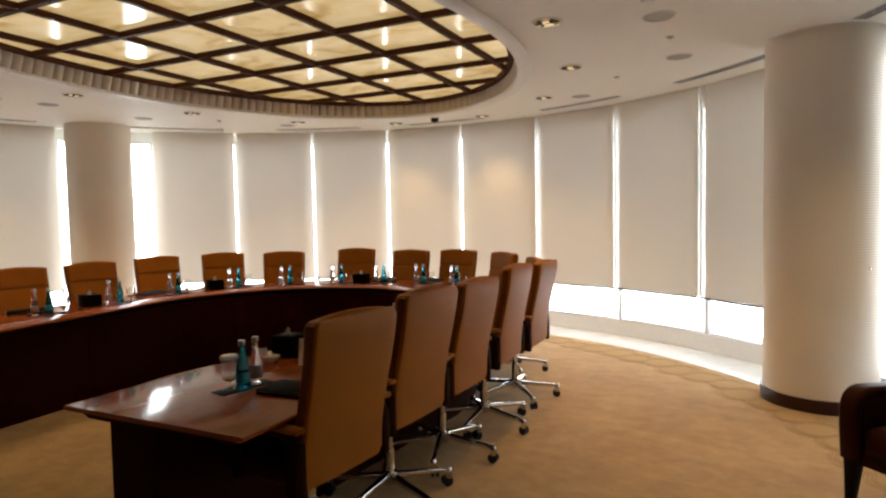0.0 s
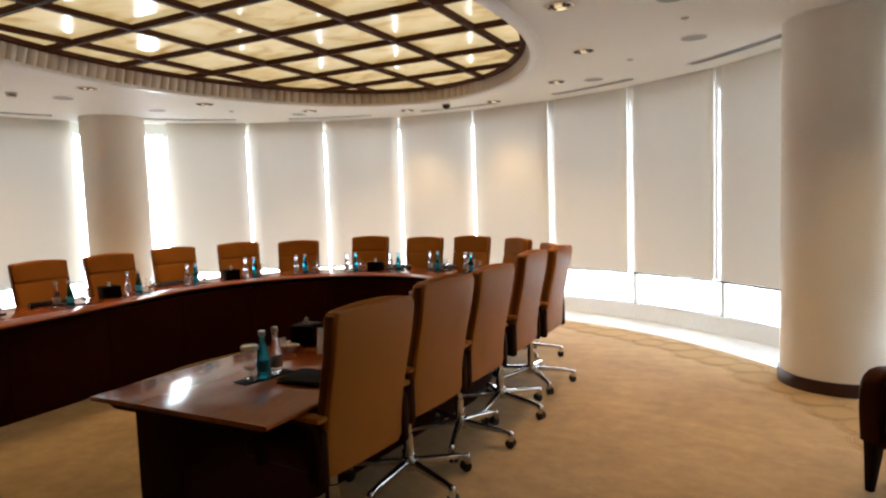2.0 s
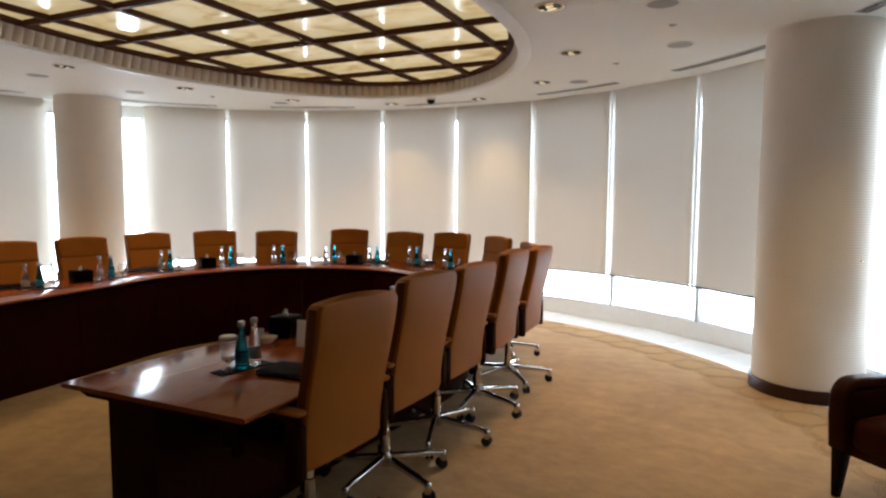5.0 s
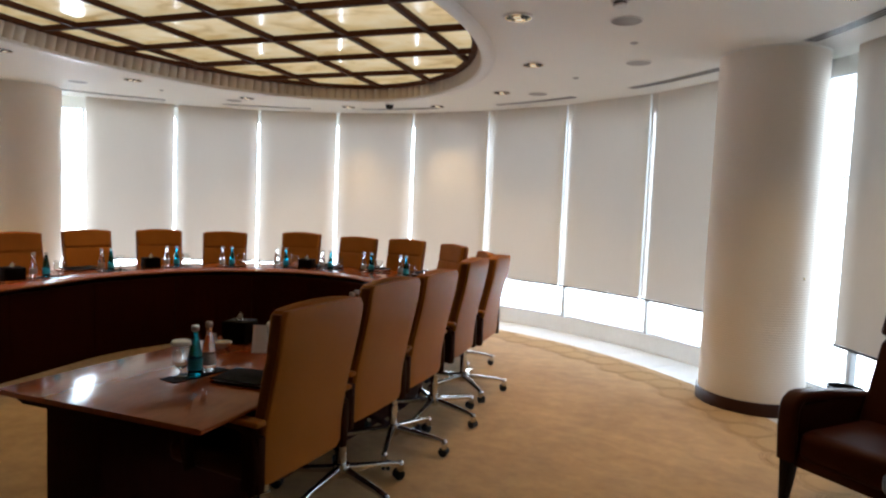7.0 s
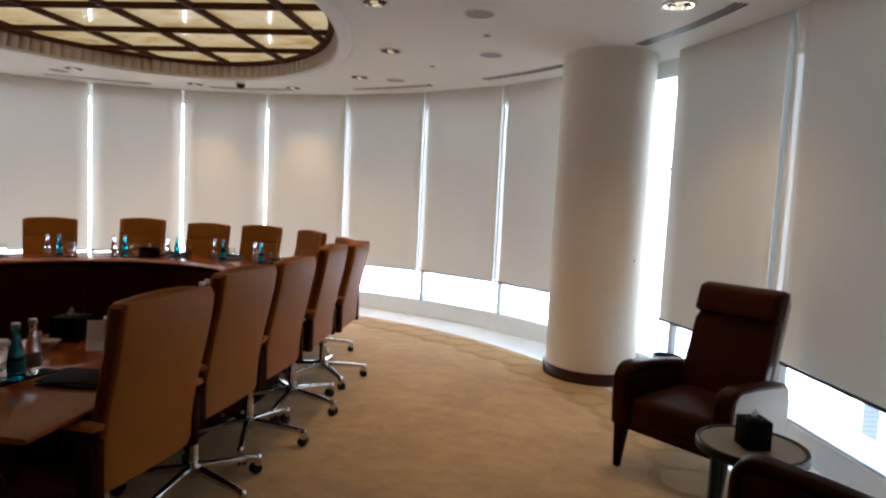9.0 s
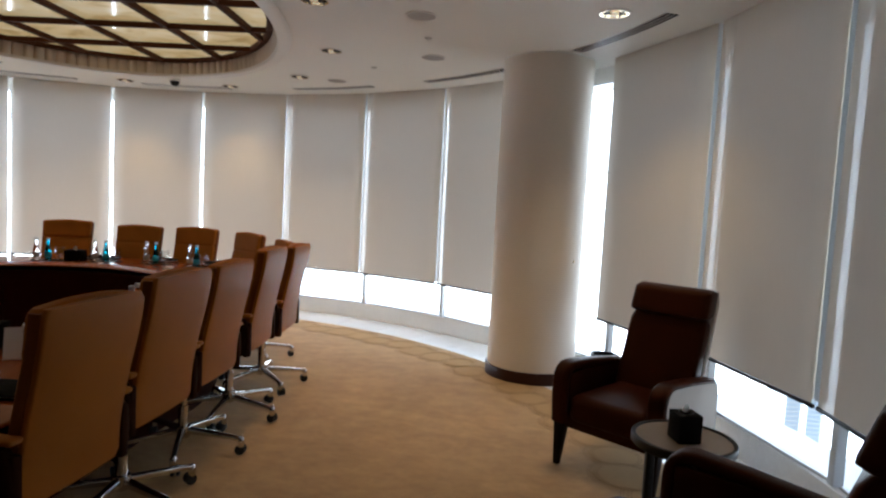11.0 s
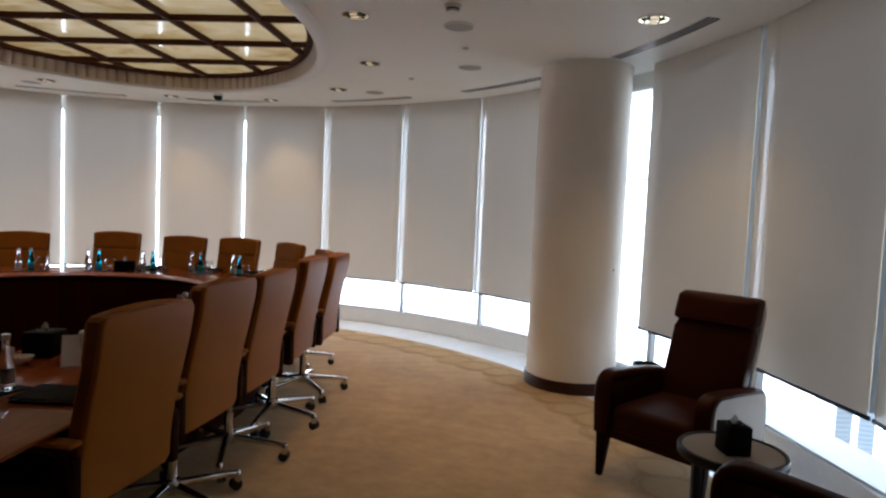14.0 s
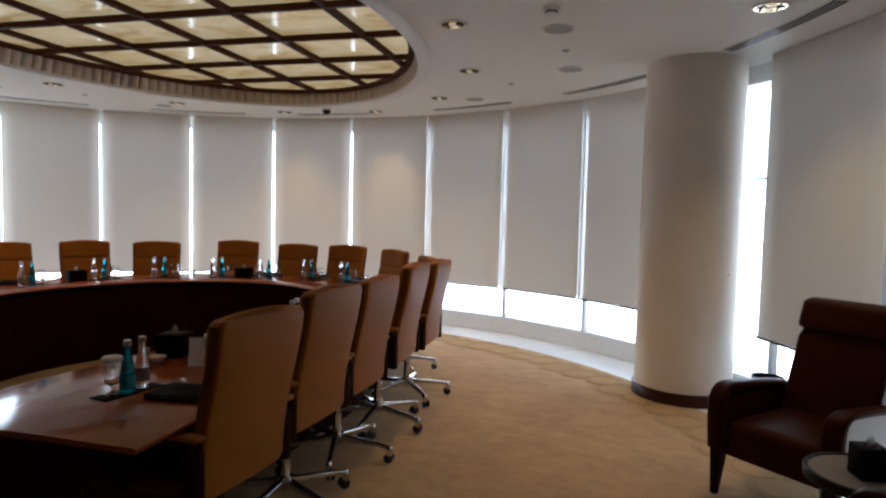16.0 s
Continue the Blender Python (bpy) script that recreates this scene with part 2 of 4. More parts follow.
def fabric_material():
    """Roller blind cloth: mostly reflects, and lets a little daylight through."""
    m = bpy.data.materials.new("roller blind cloth")
    m.use_nodes = True
    nt = m.node_tree
    nt.nodes.remove(nt.nodes["Principled BSDF"])
    out = nt.nodes["Material Output"]
    tc = nt.nodes.new("ShaderNodeTexCoord")
    mp = nt.nodes.new("ShaderNodeMapping")
    mp.inputs["Scale"].default_value = (1, 1, 0.12)
    n = nt.nodes.new("ShaderNodeTexNoise")
    n.inputs["Scale"].default_value, n.inputs["Detail"].default_value = 60, 4
    nt.links.new(tc.outputs["Object"], mp.inputs["Vector"])
    nt.links.new(mp.outputs[0], n.inputs["Vector"])
    refl, through_cloth = nt.nodes.new("ShaderNodeMix"), nt.nodes.new("ShaderNodeMix")
    for mix, a, c in ((refl, (0.630, 0.586, 0.516), (0.656, 0.612, 0.540)), (through_cloth, (0.0312, 0.0297, 0.0276), (0.0383, 0.0365, 0.0340))):
        mix.data_type = "RGBA"
        mix.inputs["A"].default_value, mix.inputs["B"].default_value = (*a, 1), (*c, 1)
        nt.links.new(n.outputs["Fac"], mix.inputs["Factor"])
    # halo beside the slits is put into the cloth: edges let more light through
    sep, wide, edge, more = (nt.nodes.new("ShaderNode" + k) for k in ("SeparateXYZ", "Math", "MapRange", "Mix"))
    wide.operation, edge.interpolation_type = "ABSOLUTE", "SMOOTHSTEP"
    edge.inputs["From Min"].default_value, edge.inputs["From Max"].default_value = 0.40, 0.55
    edge.inputs["To Min"].default_value, edge.inputs["To Max"].default_value = 1.0, 2.6
    more.data_type, more.blend_type = "RGBA", "MULTIPLY"
    more.inputs["Factor"].default_value = 1
    nt.links.new(tc.outputs["Object"], sep.inputs[0])
    nt.links.new(sep.outputs["X"], wide.inputs[0])
    nt.links.new(wide.outputs[0], edge.inputs["Value"])
    nt.links.new(through_cloth.outputs["Result"], more.inputs["A"])
    nt.links.new(edge.outputs[0], more.inputs["B"])
    d, tr, add = nt.nodes.new("ShaderNodeBsdfDiffuse"), nt.nodes.new("ShaderNodeBsdfTranslucent"), nt.nodes.new("ShaderNodeAddShader")
    nt.links.new(refl.outputs["Result"], d.inputs["Color"])
    nt.links.new(more.outputs["Result"], tr.inputs["Color"])
    nt.links.new(d.outputs[0], add.inputs[0])
    nt.links.new(tr.outputs[0], add.inputs[1])
    nt.links.new(add.outputs[0], out.inputs["Surface"])
    return m


def ribbed_material():
    """Column covering: cream cloth with fine level ribs."""
    m = material("ribbed cream wall covering", (0.81, 0.745, 0.66), 0.75, vary=0.04, scale=3, fine=0.04, fine_scale=90)
    nt, b = nodes_of(m)
    tc = nt.nodes.new("ShaderNodeTexCoord")
    w = nt.nodes.new("ShaderNodeTexWave")
    w.bands_direction = "Z"
    w.inputs["Scale"].default_value, w.inputs["Distortion"].default_value, w.inputs["Detail"].default_value = 17, 2.4, 3
    w.inputs["Detail Scale"].default_value = 1.5
    nt.links.new(tc.outputs["Object"], w.inputs["Vector"])
    bp = nt.nodes.new("ShaderNodeBump")
    bp.inputs["Strength"].default_value, bp.inputs["Distance"].default_value = 0.28, 0.003
    nt.links.new(w.outputs["Fac"], bp.inputs["Height"])
    nt.links.new(bp.outputs[0], b.inputs["Normal"])
    return m


CARPET, ONYX, CLOTH, RIBBED = carpet_material(), onyx_material(), fabric_material(), ribbed_material()


def sheer_material(name, open_share):
    """The blind cloth with small holes between its threads."""
    m = CLOTH.copy()
    m.name = name
    nt = m.node_tree
    out = nt.nodes["Material Output"].inputs["Surface"]
    see, blend = nt.nodes.new("ShaderNodeBsdfTransparent"), nt.nodes.new("ShaderNodeMixShader")
    blend.inputs["Fac"].default_value = open_share
    nt.links.new(out.links[0].from_socket, blend.inputs[1])
    nt.links.new(see.outputs[0], blend.inputs[2])
    nt.links.new(blend.outputs[0], out)
    return m


SHEER, SHEER_LIGHT = sheer_material("sheer blind cloth", 0.055), sheer_material("sheer light blind cloth", 0.16)
MOTIF = material("carpet motif yarn", (0.350, 0.236, 0.122), 0.95, vary=0.15, scale=6, fine=0.15, fine_scale=300, bump=0.4, spec=0.1)
GREY_CARPET = material("grey carpet field", (0.490, 0.330, 0.165), 0.95, vary=0.12, scale=2, fine=0.18, fine_scale=300, bump=0.5, spec=0.1)
# glowing backdrop stands in for daylight, set dimmer to the east and higher up
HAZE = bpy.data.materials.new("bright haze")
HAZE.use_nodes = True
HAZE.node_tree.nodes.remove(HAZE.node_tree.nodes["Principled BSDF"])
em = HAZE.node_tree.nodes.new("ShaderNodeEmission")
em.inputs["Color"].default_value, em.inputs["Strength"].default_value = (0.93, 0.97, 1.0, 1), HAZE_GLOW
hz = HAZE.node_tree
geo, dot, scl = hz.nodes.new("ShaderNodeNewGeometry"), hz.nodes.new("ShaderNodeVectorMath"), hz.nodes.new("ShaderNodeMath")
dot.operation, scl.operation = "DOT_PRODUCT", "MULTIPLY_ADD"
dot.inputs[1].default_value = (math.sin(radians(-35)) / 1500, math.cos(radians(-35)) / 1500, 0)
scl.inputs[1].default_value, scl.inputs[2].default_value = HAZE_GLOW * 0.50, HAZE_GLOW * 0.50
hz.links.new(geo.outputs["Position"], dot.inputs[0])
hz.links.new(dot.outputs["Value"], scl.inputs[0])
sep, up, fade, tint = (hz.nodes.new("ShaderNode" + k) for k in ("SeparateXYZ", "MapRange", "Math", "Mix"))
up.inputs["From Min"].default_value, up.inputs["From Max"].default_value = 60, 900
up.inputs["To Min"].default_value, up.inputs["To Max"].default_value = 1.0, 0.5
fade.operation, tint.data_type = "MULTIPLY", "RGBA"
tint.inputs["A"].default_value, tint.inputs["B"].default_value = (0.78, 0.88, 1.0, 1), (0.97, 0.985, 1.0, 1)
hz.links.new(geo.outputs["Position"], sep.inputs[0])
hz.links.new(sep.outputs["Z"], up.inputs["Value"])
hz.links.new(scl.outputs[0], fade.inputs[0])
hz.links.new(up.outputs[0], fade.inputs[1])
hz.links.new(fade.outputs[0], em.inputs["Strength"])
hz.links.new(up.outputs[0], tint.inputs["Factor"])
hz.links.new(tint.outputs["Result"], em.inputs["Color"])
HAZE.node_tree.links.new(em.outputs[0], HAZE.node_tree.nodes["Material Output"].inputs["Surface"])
PANE = bpy.data.materials.new("window glass")
PANE.use_nodes = True
pn = PANE.node_tree
pn.nodes.remove(pn.nodes["Principled BSDF"])
tr, gl, fr, mx, pw, ad = (pn.nodes.new("ShaderNode" + k) for k in ("BsdfTransparent", "BsdfGlossy", "LayerWeight", "MixShader", "Math", "Math"))
pw.operation, ad.operation = "POWER", "MULTIPLY_ADD"
pw.inputs[1].default_value, ad.inputs[1].default_value, ad.inputs[2].default_value = 4.0, 0.4, 0.03
pn.links.new(fr.outputs["Facing"], pw.inputs[0])
pn.links.new(pw.outputs[0], ad.inputs[0])
tr.inputs["Color"].default_value = (0.93, 0.96, 0.97, 1)
gl.inputs["Roughness"].default_value = 0.02
pn.links.new(ad.outputs[0], mx.inputs["Fac"])
pn.links.new(tr.outputs[0], mx.inputs[1])
pn.links.new(gl.outputs[0], mx.inputs[2])
pn.links.new(mx.outputs[0], pn.nodes["Material Output"].inputs["Surface"])


# ---------------------------------------------------------------- mesh helpers
def part(name, bm, mat, parent=None, label="", smooth=True):
    """Links a bmesh as one mesh object, under its thing or part."""
    me = bpy.data.meshes.new(name)
    bmesh.ops.recalc_face_normals(bm, faces=bm.faces)
    bm.to_mesh(me)
    bm.free()
    me.materials.append(mat)
    if smooth:
        for p in me.polygons:
            p.use_smooth = True
        me.set_sharp_from_angle(angle=radians(38))
    ob = new(name, me)
    ob.parent = parent
    if label:
        tagged(ob, label)
    return ob


def thing(name, m, label, category, group="", kind=""):
    ob = new(name)
    ob.empty_display_size = 0.1
    ob.matrix_basis = m
    return tagged(ob, label, category, group, kind)


def structure(name, bm, mat, label, category, smooth=True):
    return tagged(part(name, bm, mat, None, "", smooth), label, category, kind="structure")


def box(bm, c, s, rot=None, bevel=0.0, segs=2):
    """A box of size s round c, turned by a matrix, with rounded edges."""
    m = Matrix.Translation(c) @ (rot.to_4x4() if rot else Matrix.Identity(4)) @ Matrix.Diagonal((*s, 1))
    made = bmesh.ops.create_cube(bm, size=1, matrix=m)
    if bevel:
        edges = list({e for v in made["verts"] for e in v.link_edges})
        bmesh.ops.bevel(bm, geom=edges, offset=bevel, segments=segs, affect="EDGES", profile=0.5)
    return bm


def lathe(bm, profile, n=24, m=None):
    """Turns rows of (radius, height) round z; a radius of 0 closes the end."""
    m = m or Matrix.Identity(4)
    rings = []
    for r, z in profile:
        if r < 1e-6:
            rings.append([bm.verts.new(m @ Vector((0, 0, z)))])
        else:
            rings.append([bm.verts.new(m @ Vector((r * math.cos(2 * math.pi * i / n), r * math.sin(2 * math.pi * i / n), z))) for i in range(n)])
    for a, b in zip(rings, rings[1:]):
        for i in range(n):
            j = (i + 1) % n
            f = [a[i % len(a)], a[j % len(a)], b[j % len(b)], b[i % len(b)]]
            f = list(dict.fromkeys(f))
            if len(f) > 2:
                bm.faces.new(f)
    return bm


def loft(bm, rings, cap=True, closed=False):
    """Skins rings of points; the ends are capped, or joined where closed."""
    rows = [[bm.verts.new(p) for p in ring] for ring in rings]
    pairs = list(zip(rows, rows[1:])) + ([(rows[-1], rows[0])] if closed else [])
    for a, b in pairs:
        n = len(a)
        for i in range(n):
            bm.faces.new((a[i], a[(i + 1) % n], b[(i + 1) % n], b[i]))
    if cap and not closed:
        bm.faces.new(rows[0][::-1])
        bm.faces.new(rows[-1])
    return bm


def rounded(w, d, r, n=4):
    """A rounded rectangle, as points (x, y)."""
    r = min(r, w / 2 - 1e-4, d / 2 - 1e-4)
    pts = []
    for cx, cy, a0 in ((w / 2 - r, d / 2 - r, 0), (-w / 2 + r, d / 2 - r, 90), (-w / 2 + r, -d / 2 + r, 180), (w / 2 - r, -d / 2 + r, 270)):
        for i in range(n + 1):
            a = radians(a0 + 90 * i / n)
            pts.append((cx + r * math.cos(a), cy + r * math.sin(a)))
    return pts


def sweep(bm, path, section, closed=False, up=(0, 0, 1)):
    """Carries a section (x across, y up) along a path."""
    pts = [Vector(p) for p in path]
    rings = []
    n = len(pts)
    for i, p in enumerate(pts):
        a = pts[(i - 1) % n] if (closed or i) else p
        b = pts[(i + 1) % n] if (closed or i < n - 1) else p
        t = (b - a).normalized()
        side = t.cross(Vector(up))
        side = side.normalized() if side.length > 1e-5 else Vector((1, 0, 0))
        top = side.cross(t).normalized()
        rings.append([p + side * x + top * y for x, y in section])
    return loft(bm, rings, True, closed)


def disc(r, n=10):
    return [(r * math.cos(2 * math.pi * i / n), r * math.sin(2 * math.pi * i / n)) for i in range(n)]


def turn(a):
    return Matrix.Rotation(radians(a), 3, "Z")


# ---------------------------------------------------------------- the shell of the room
def outline(a, r):
    """The room's edge at radius r, cut by the straight wall behind; a from the room's centre."""
    x, y, _ = at(r, a)
    if y < BACK:
        k = BACK / y
        x, y = x * k, y * k
    return x, y


def flat_plate(r, z0, z1, n=160, hole=None):
    bm = bmesh.new()
    outer, inner = [], []
    cx, cy, ea, eb = hole or (0, 0, 0, 0)
    for i in range(n):
        a = 2 * math.pi * i / n
        if hole:
            dx, dy = math.sin(a), math.cos(a)
            inner.append((cx + ea * dx, cy + eb * dy))
            s = 0.0
            px, py = cx + ea * dx, cy + eb * dy
            # march outward along the normal-like ray until the outline is met
            while math.hypot(px, py) < r and py > BACK and s < 9:
                s += 0.01
                px, py = cx + (ea + s) * dx, cy + (eb + s) * dy
            outer.append((px, py))
        else:
            outer.append(outline(a, r))
    if hole:
        rings = [[(*p, z) for p in row] for row, z in ((inner, z0), (outer, z0), (outer, z1), (inner, z1))]
        loft(bm, rings, False, True)
    else:
        loft(bm, [[(*p, z0) for p in outer], [(*p, z1) for p in outer]])
    return bm


structure("floor", flat_plate(5.8, -0.30, -0.012), PLASTER, "plain screed slab under the carpet and stone", "floor", False)
carpet = structure("carpet", flat_plate(CARPET_R, -0.012, 0.006), CARPET, "tan wool carpet with a mottled pattern and ring motifs", "carpet", False)
structure("ceiling", flat_plate(5.78, H, H + 0.05, 192, (OVAL[0], OVAL[1], OVAL[2] + 0.10, OVAL[3] + 0.10)), PAINT,
          "white painted ceiling with a large oval recess", "ceiling", False)
# added above the ceiling to keep daylight out of the recess
structure("unseen_slab", flat_plate(5.9, 3.02, 3.25, 96), PAINT, "unseen slab over the ceiling void that keeps daylight out", "ceiling", False)
# added out of view: closes the room and keeps light from behind low
bm = bmesh.new()
box(bm, (0, BACK - 0.10, 1.45), (9.4, 0.2, 3.5))
structure("wall_south", bm, UNSEEN_WALL, "unseen dark wall closing the room and keeping its back dim", "wall", False)


def arc_band(r0, r1, z0, z1, a0, a1, n):
    bm = bmesh.new()
    rings = []
    for i in range(n + 1):
        a = a0 + (a1 - a0) * i / n
        rings.append([at(r0, a, z0), at(r1, a, z0), at(r1, a, z1), at(r0, a, z1)])
    return loft(bm, rings)


A0, A1, NB = FIRST * STEP, LAST * STEP, LAST - FIRST
structure("sill", arc_band(R_GLASS - 0.035, 5.76, 0.0, SILL, GLAZED[0] * STEP, (GLAZED[-1] + 1) * STEP, NB * 6), SILL_STONE, "low pale stone upstand under the windows", "sill", False)
structure("window_head", arc_band(R_GLASS + 0.04, 5.76, HEAD, H + 0.25, GLAZED[0] * STEP, (GLAZED[-1] + 1) * STEP, NB * 2), TRIM_WHITE, "white band over the windows", "wall", False)


# both added out of view, solid to cut daylight from behind
structure("wall_west", arc_band(R_BLIND, 5.72, 0.0, H + 0.2, FIRST * STEP, GLAZED[0] * STEP - 0.008, 12), UNSEEN_WALL, "unseen dark curved wall that blocks daylight from behind", "wall", False)
structure("wall_east", arc_band(R_BLIND, 5.72, 0.0, H + 0.2, (GLAZED[-1] + 1) * STEP + 0.008, LAST * STEP, 6), UNSEEN_WALL, "unseen dark curved wall that blocks daylight from behind", "wall", False)


def window(i):
    """One bay of the curtain wall: posts, rails and two panes."""
    a0, a1 = i * STEP, (i + 1) * STEP
    win = thing("window", Matrix.Identity(4), "aluminium framed curtain wall bay with clear glass", "window", "windows round the room", "structure")
    win.name = "window_%d" % (i - FIRST + 1)
    bm = bmesh.new()
    box(bm, at(R_GLASS + 0.005, a0, (SILL + HEAD) / 2), (0.046, 0.06, HEAD - SILL), turn(-math.degrees(a0)), 0.004, 1)
    part("mullion", bm, ALUMINIUM, win, "grey aluminium post", False)
    mid, chord = (a0 + a1) / 2, 2 * R_GLASS * math.sin(STEP / 2) - 0.08
    rr = R_GLASS * math.cos(STEP / 2)
    for z, h in ((SILL + 0.009, 0.018), (1.86, 0.022), (HEAD - 0.01, 0.02)):
        bm = bmesh.new()
        box(bm, at(rr + (0.07 if h == 0.022 else 0.02), mid, z), (chord, 0.035, h), turn(-math.degrees(mid)), 0.004, 1)
        part("rail", bm, ALUMINIUM, win, "", False)
    for z0, z1 in ((SILL + 0.018, 1.849), (1.871, HEAD - 0.02)):
        bm = bmesh.new()
        box(bm, at(rr + 0.02, mid, (z0 + z1) / 2), (chord, 0.012, z1 - z0), turn(-math.degrees(mid)))
        pane = part("pane", bm, PANE, win, "clear glass", False)
        pane.visible_shadow = False


for i in GLAZED:
    window(i)


def roller_blind(i):
    """One blind: cloth, bottom bar and roller, hung in front of one bay."""
    a0, a1 = i * STEP, (i + 1) * STEP
    mid = (a0 + a1) / 2
    rr = R_BLIND * math.cos(STEP / 2)
    corner = R_BLIND * math.sin(STEP / 2)
    left, right = (corner - BLIND_GAP.get(k, 0.026) for k in (i, i + 1))
    half, shift = (left + right) / 2, (right - left) / 2
    m = Matrix.Translation(at(rr, mid, 0)) @ Matrix.Rotation(-mid, 4, "Z") @ Matrix.Translation((shift, 0, 0))
    bl = thing("roller_blind", m, "off-white cloth roller blind with a dark bottom bar, partly raised", "blind", "blinds round the room")
    z0, z1 = BLIND_BOTTOM + 0.012, H - 0.003

    def sheet(x0, x1, nx, back=0.0, nz=12):
        bm = bmesh.new()
        grid = [[bm.verts.new((x0 + (x1 - x0) * x / nx, back + 0.0025 * math.sin(x * 1.9 + i * 2.3) * (1 - z / nz), z0 + (z1 - z0) * z / nz)) for x in range(nx + 1)] for z in range(nz + 1)]
        for z in range(nz):
            for x in range(nx):
                bm.faces.new((grid[z][x], grid[z][x + 1], grid[z + 1][x + 1], grid[z + 1][x]))
        return bm

    strip = SHEER_EDGE.get(i, 0.0)
    bm = sheet(-half + strip, half, 8)
    if strip:
        part("sheer_edge", sheet(-half + 0.0, -half + strip, 2), SHEER if strip > 0.1 else SHEER_LIGHT, bl, "thinner see-through edge of the cloth")
    if i + 1 in SHEER_EDGE:
        part("lining", sheet(corner - shift - 0.13, corner - shift + 0.004, 2, 0.060), CLOTH, bl, "second cloth behind the edge")
    part("cloth", bm, CLOTH, bl, "off-white woven cloth")
    bm = bmesh.new()
    box(bm, (0, 0, BLIND_BOTTOM), (2 * half + 0.026, 0.016, 0.022), None, 0.004)
    part("bottom_bar", bm, BLACK, bl, "dark bottom bar")
    bm = bmesh.new()
    lathe(bm, [(0, -half), (0.016, -half), (0.016, half), (0, half)], 12, Matrix.Translation((0, 0.0185, H - 0.02)) @ Matrix.Rotation(math.pi / 2, 4, "Y"))
    part("roller", bm, STEEL, bl)
    bm = bmesh.new()
    box(bm, (half + 0.001, 0.029, (BLIND_BOTTOM + 0.02 + H) / 2), (0.004, 0.046, H - BLIND_BOTTOM - 0.03), None, 0.001, 1)
    part("side_channel", bm, ALUMINIUM, bl, "grey side channel", False)


for i in GLAZED:
    if i not in (4, -5):
        roller_blind(i)

# ---------------------------------------------------------------- columns
def column(x, y):
    col = thing("column", Matrix.Translation((x, y, 0)), "round column in ribbed cream wall covering with a dark wooden skirting", "column", "columns at the windows", "structure")
    bm = bmesh.new()
    lathe(bm, [(0.395, 0.0), (0.395, 0.4), (0.395, 1.2), (0.395, 2.0), (0.395, H)], 72)
    part("shaft", bm, RIBBED, col)
    bm = bmesh.new()
    lathe(bm, [(0.396, 0.0), (0.412, 0.0), (0.412, 0.100), (0.408, 0.106), (0.396, 0.106)], 72)
    part("skirting", bm, DARK_WOOD, col, "dark wooden skirting")
    bm = bmesh.new()
    lathe(bm, [(0.396, H - 0.012), (0.400, H - 0.012), (0.400, H), (0.396, H)], 72)
    part("shadow_joint", bm, PAINT, col)


column(4.165, 2.775)
stud = thing("brass_stud", Matrix.Translation((4.165 + 0.2785, 2.775 - 0.2785, 1.07)) @ Matrix.Rotation(radians(45), 4, "Z") @ Matrix.Rotation(radians(90), 4, "X"), "small round brass stud on the ribbed column", "stud")
bm = bmesh.new()
lathe(bm, [(0, -0.004), (0.010, -0.004), (0.010, 0.003), (0.007, 0.006), (0, 0.007)], 16)
part("head", bm, REFLECTOR, stud)
column(-4.185, 2.72)


# ---------------------------------------------------------------- the oval recess
def oval(grow, a, up=0.0):
    cx, cy, ea, eb = (p + (q - p) * up for p, q in zip(OVAL, INNER))
    return cx + (ea + grow) * math.sin(a), cy + (eb + grow) * math.cos(a)


recess = thing("ceiling_recess", Matrix.Identity(4), "oval ceiling recess of backlit onyx panels in a dark lattice with a fluted rim", "ceiling light", kind="structure")
bm = bmesh.new()
prof = [(0.10, H), (0.12, H - 0.010), (0.10, H - 0.028), (0.05, H - 0.034), (0.012, H - 0.028), (0.0, H - 0.012), (0.0, H + 0.002), (0.06, H + 0.004)]
rings = [[(*oval(g, 2 * math.pi * i / 160), z) for g, z in prof] for i in range(160)]
loft(bm, rings, False, True)
part("lip", bm, TRIM_WHITE, recess, "white moulded lip")
bm = bmesh.new()
NF = 160


def rim_point(g, a, up):
    """The rim's point above the lip's point at a, with no slip along the rim."""
    p, q, ahead = (Vector(oval(g, a)), Vector(oval(g, a, up)), Vector(oval(g, a + 0.01)))
    tan = (ahead - p) / 0.01
    return oval(g, a - (q - p).dot(tan) / tan.length_squared, up)


run = [0.0]
for i in range(2880):
    run.append(run[-1] + math.dist(oval(0, 2 * math.pi * i / 2880), oval(0, 2 * math.pi * (i + 1) / 2880)))
rings, at_i = [], 0
for i in range(NF * 8):
    while run[at_i + 1] < run[-1] * i / (NF * 8):
        at_i += 1
    a = 2 * math.pi * (at_i + (run[-1] * i / (NF * 8) - run[at_i]) / (run[at_i + 1] - run[at_i])) / 2880
    g = 0.036 - 0.032 * abs(math.sin(math.pi * i / 8)) ** 0.6
    rings.append([(*oval(g, a), H - 0.020), (*rim_point(g, a, 0.5), H + 0.065), (*rim_point(g, a, 1), H + 0.180), (*rim_point(0.06, a, 1), H + 0.180), (*oval(0.06, a), H - 0.020)])
loft(bm, rings, False, True)
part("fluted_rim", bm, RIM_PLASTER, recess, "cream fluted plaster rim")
ZP = H + 0.165
bm = bmesh.new()
rings = []
for i in range(160):
    a = 2 * math.pi * i / 160
    rings.append([(*oval(g, a, 1), z) for g, z in ((-0.035, ZP - 0.036), (0.025, ZP - 0.036), (0.025, ZP + 0.02), (-0.045, ZP + 0.02))])
loft(bm, rings, False, True)
part("border", bm, BEAM, recess, "dark lattice border")
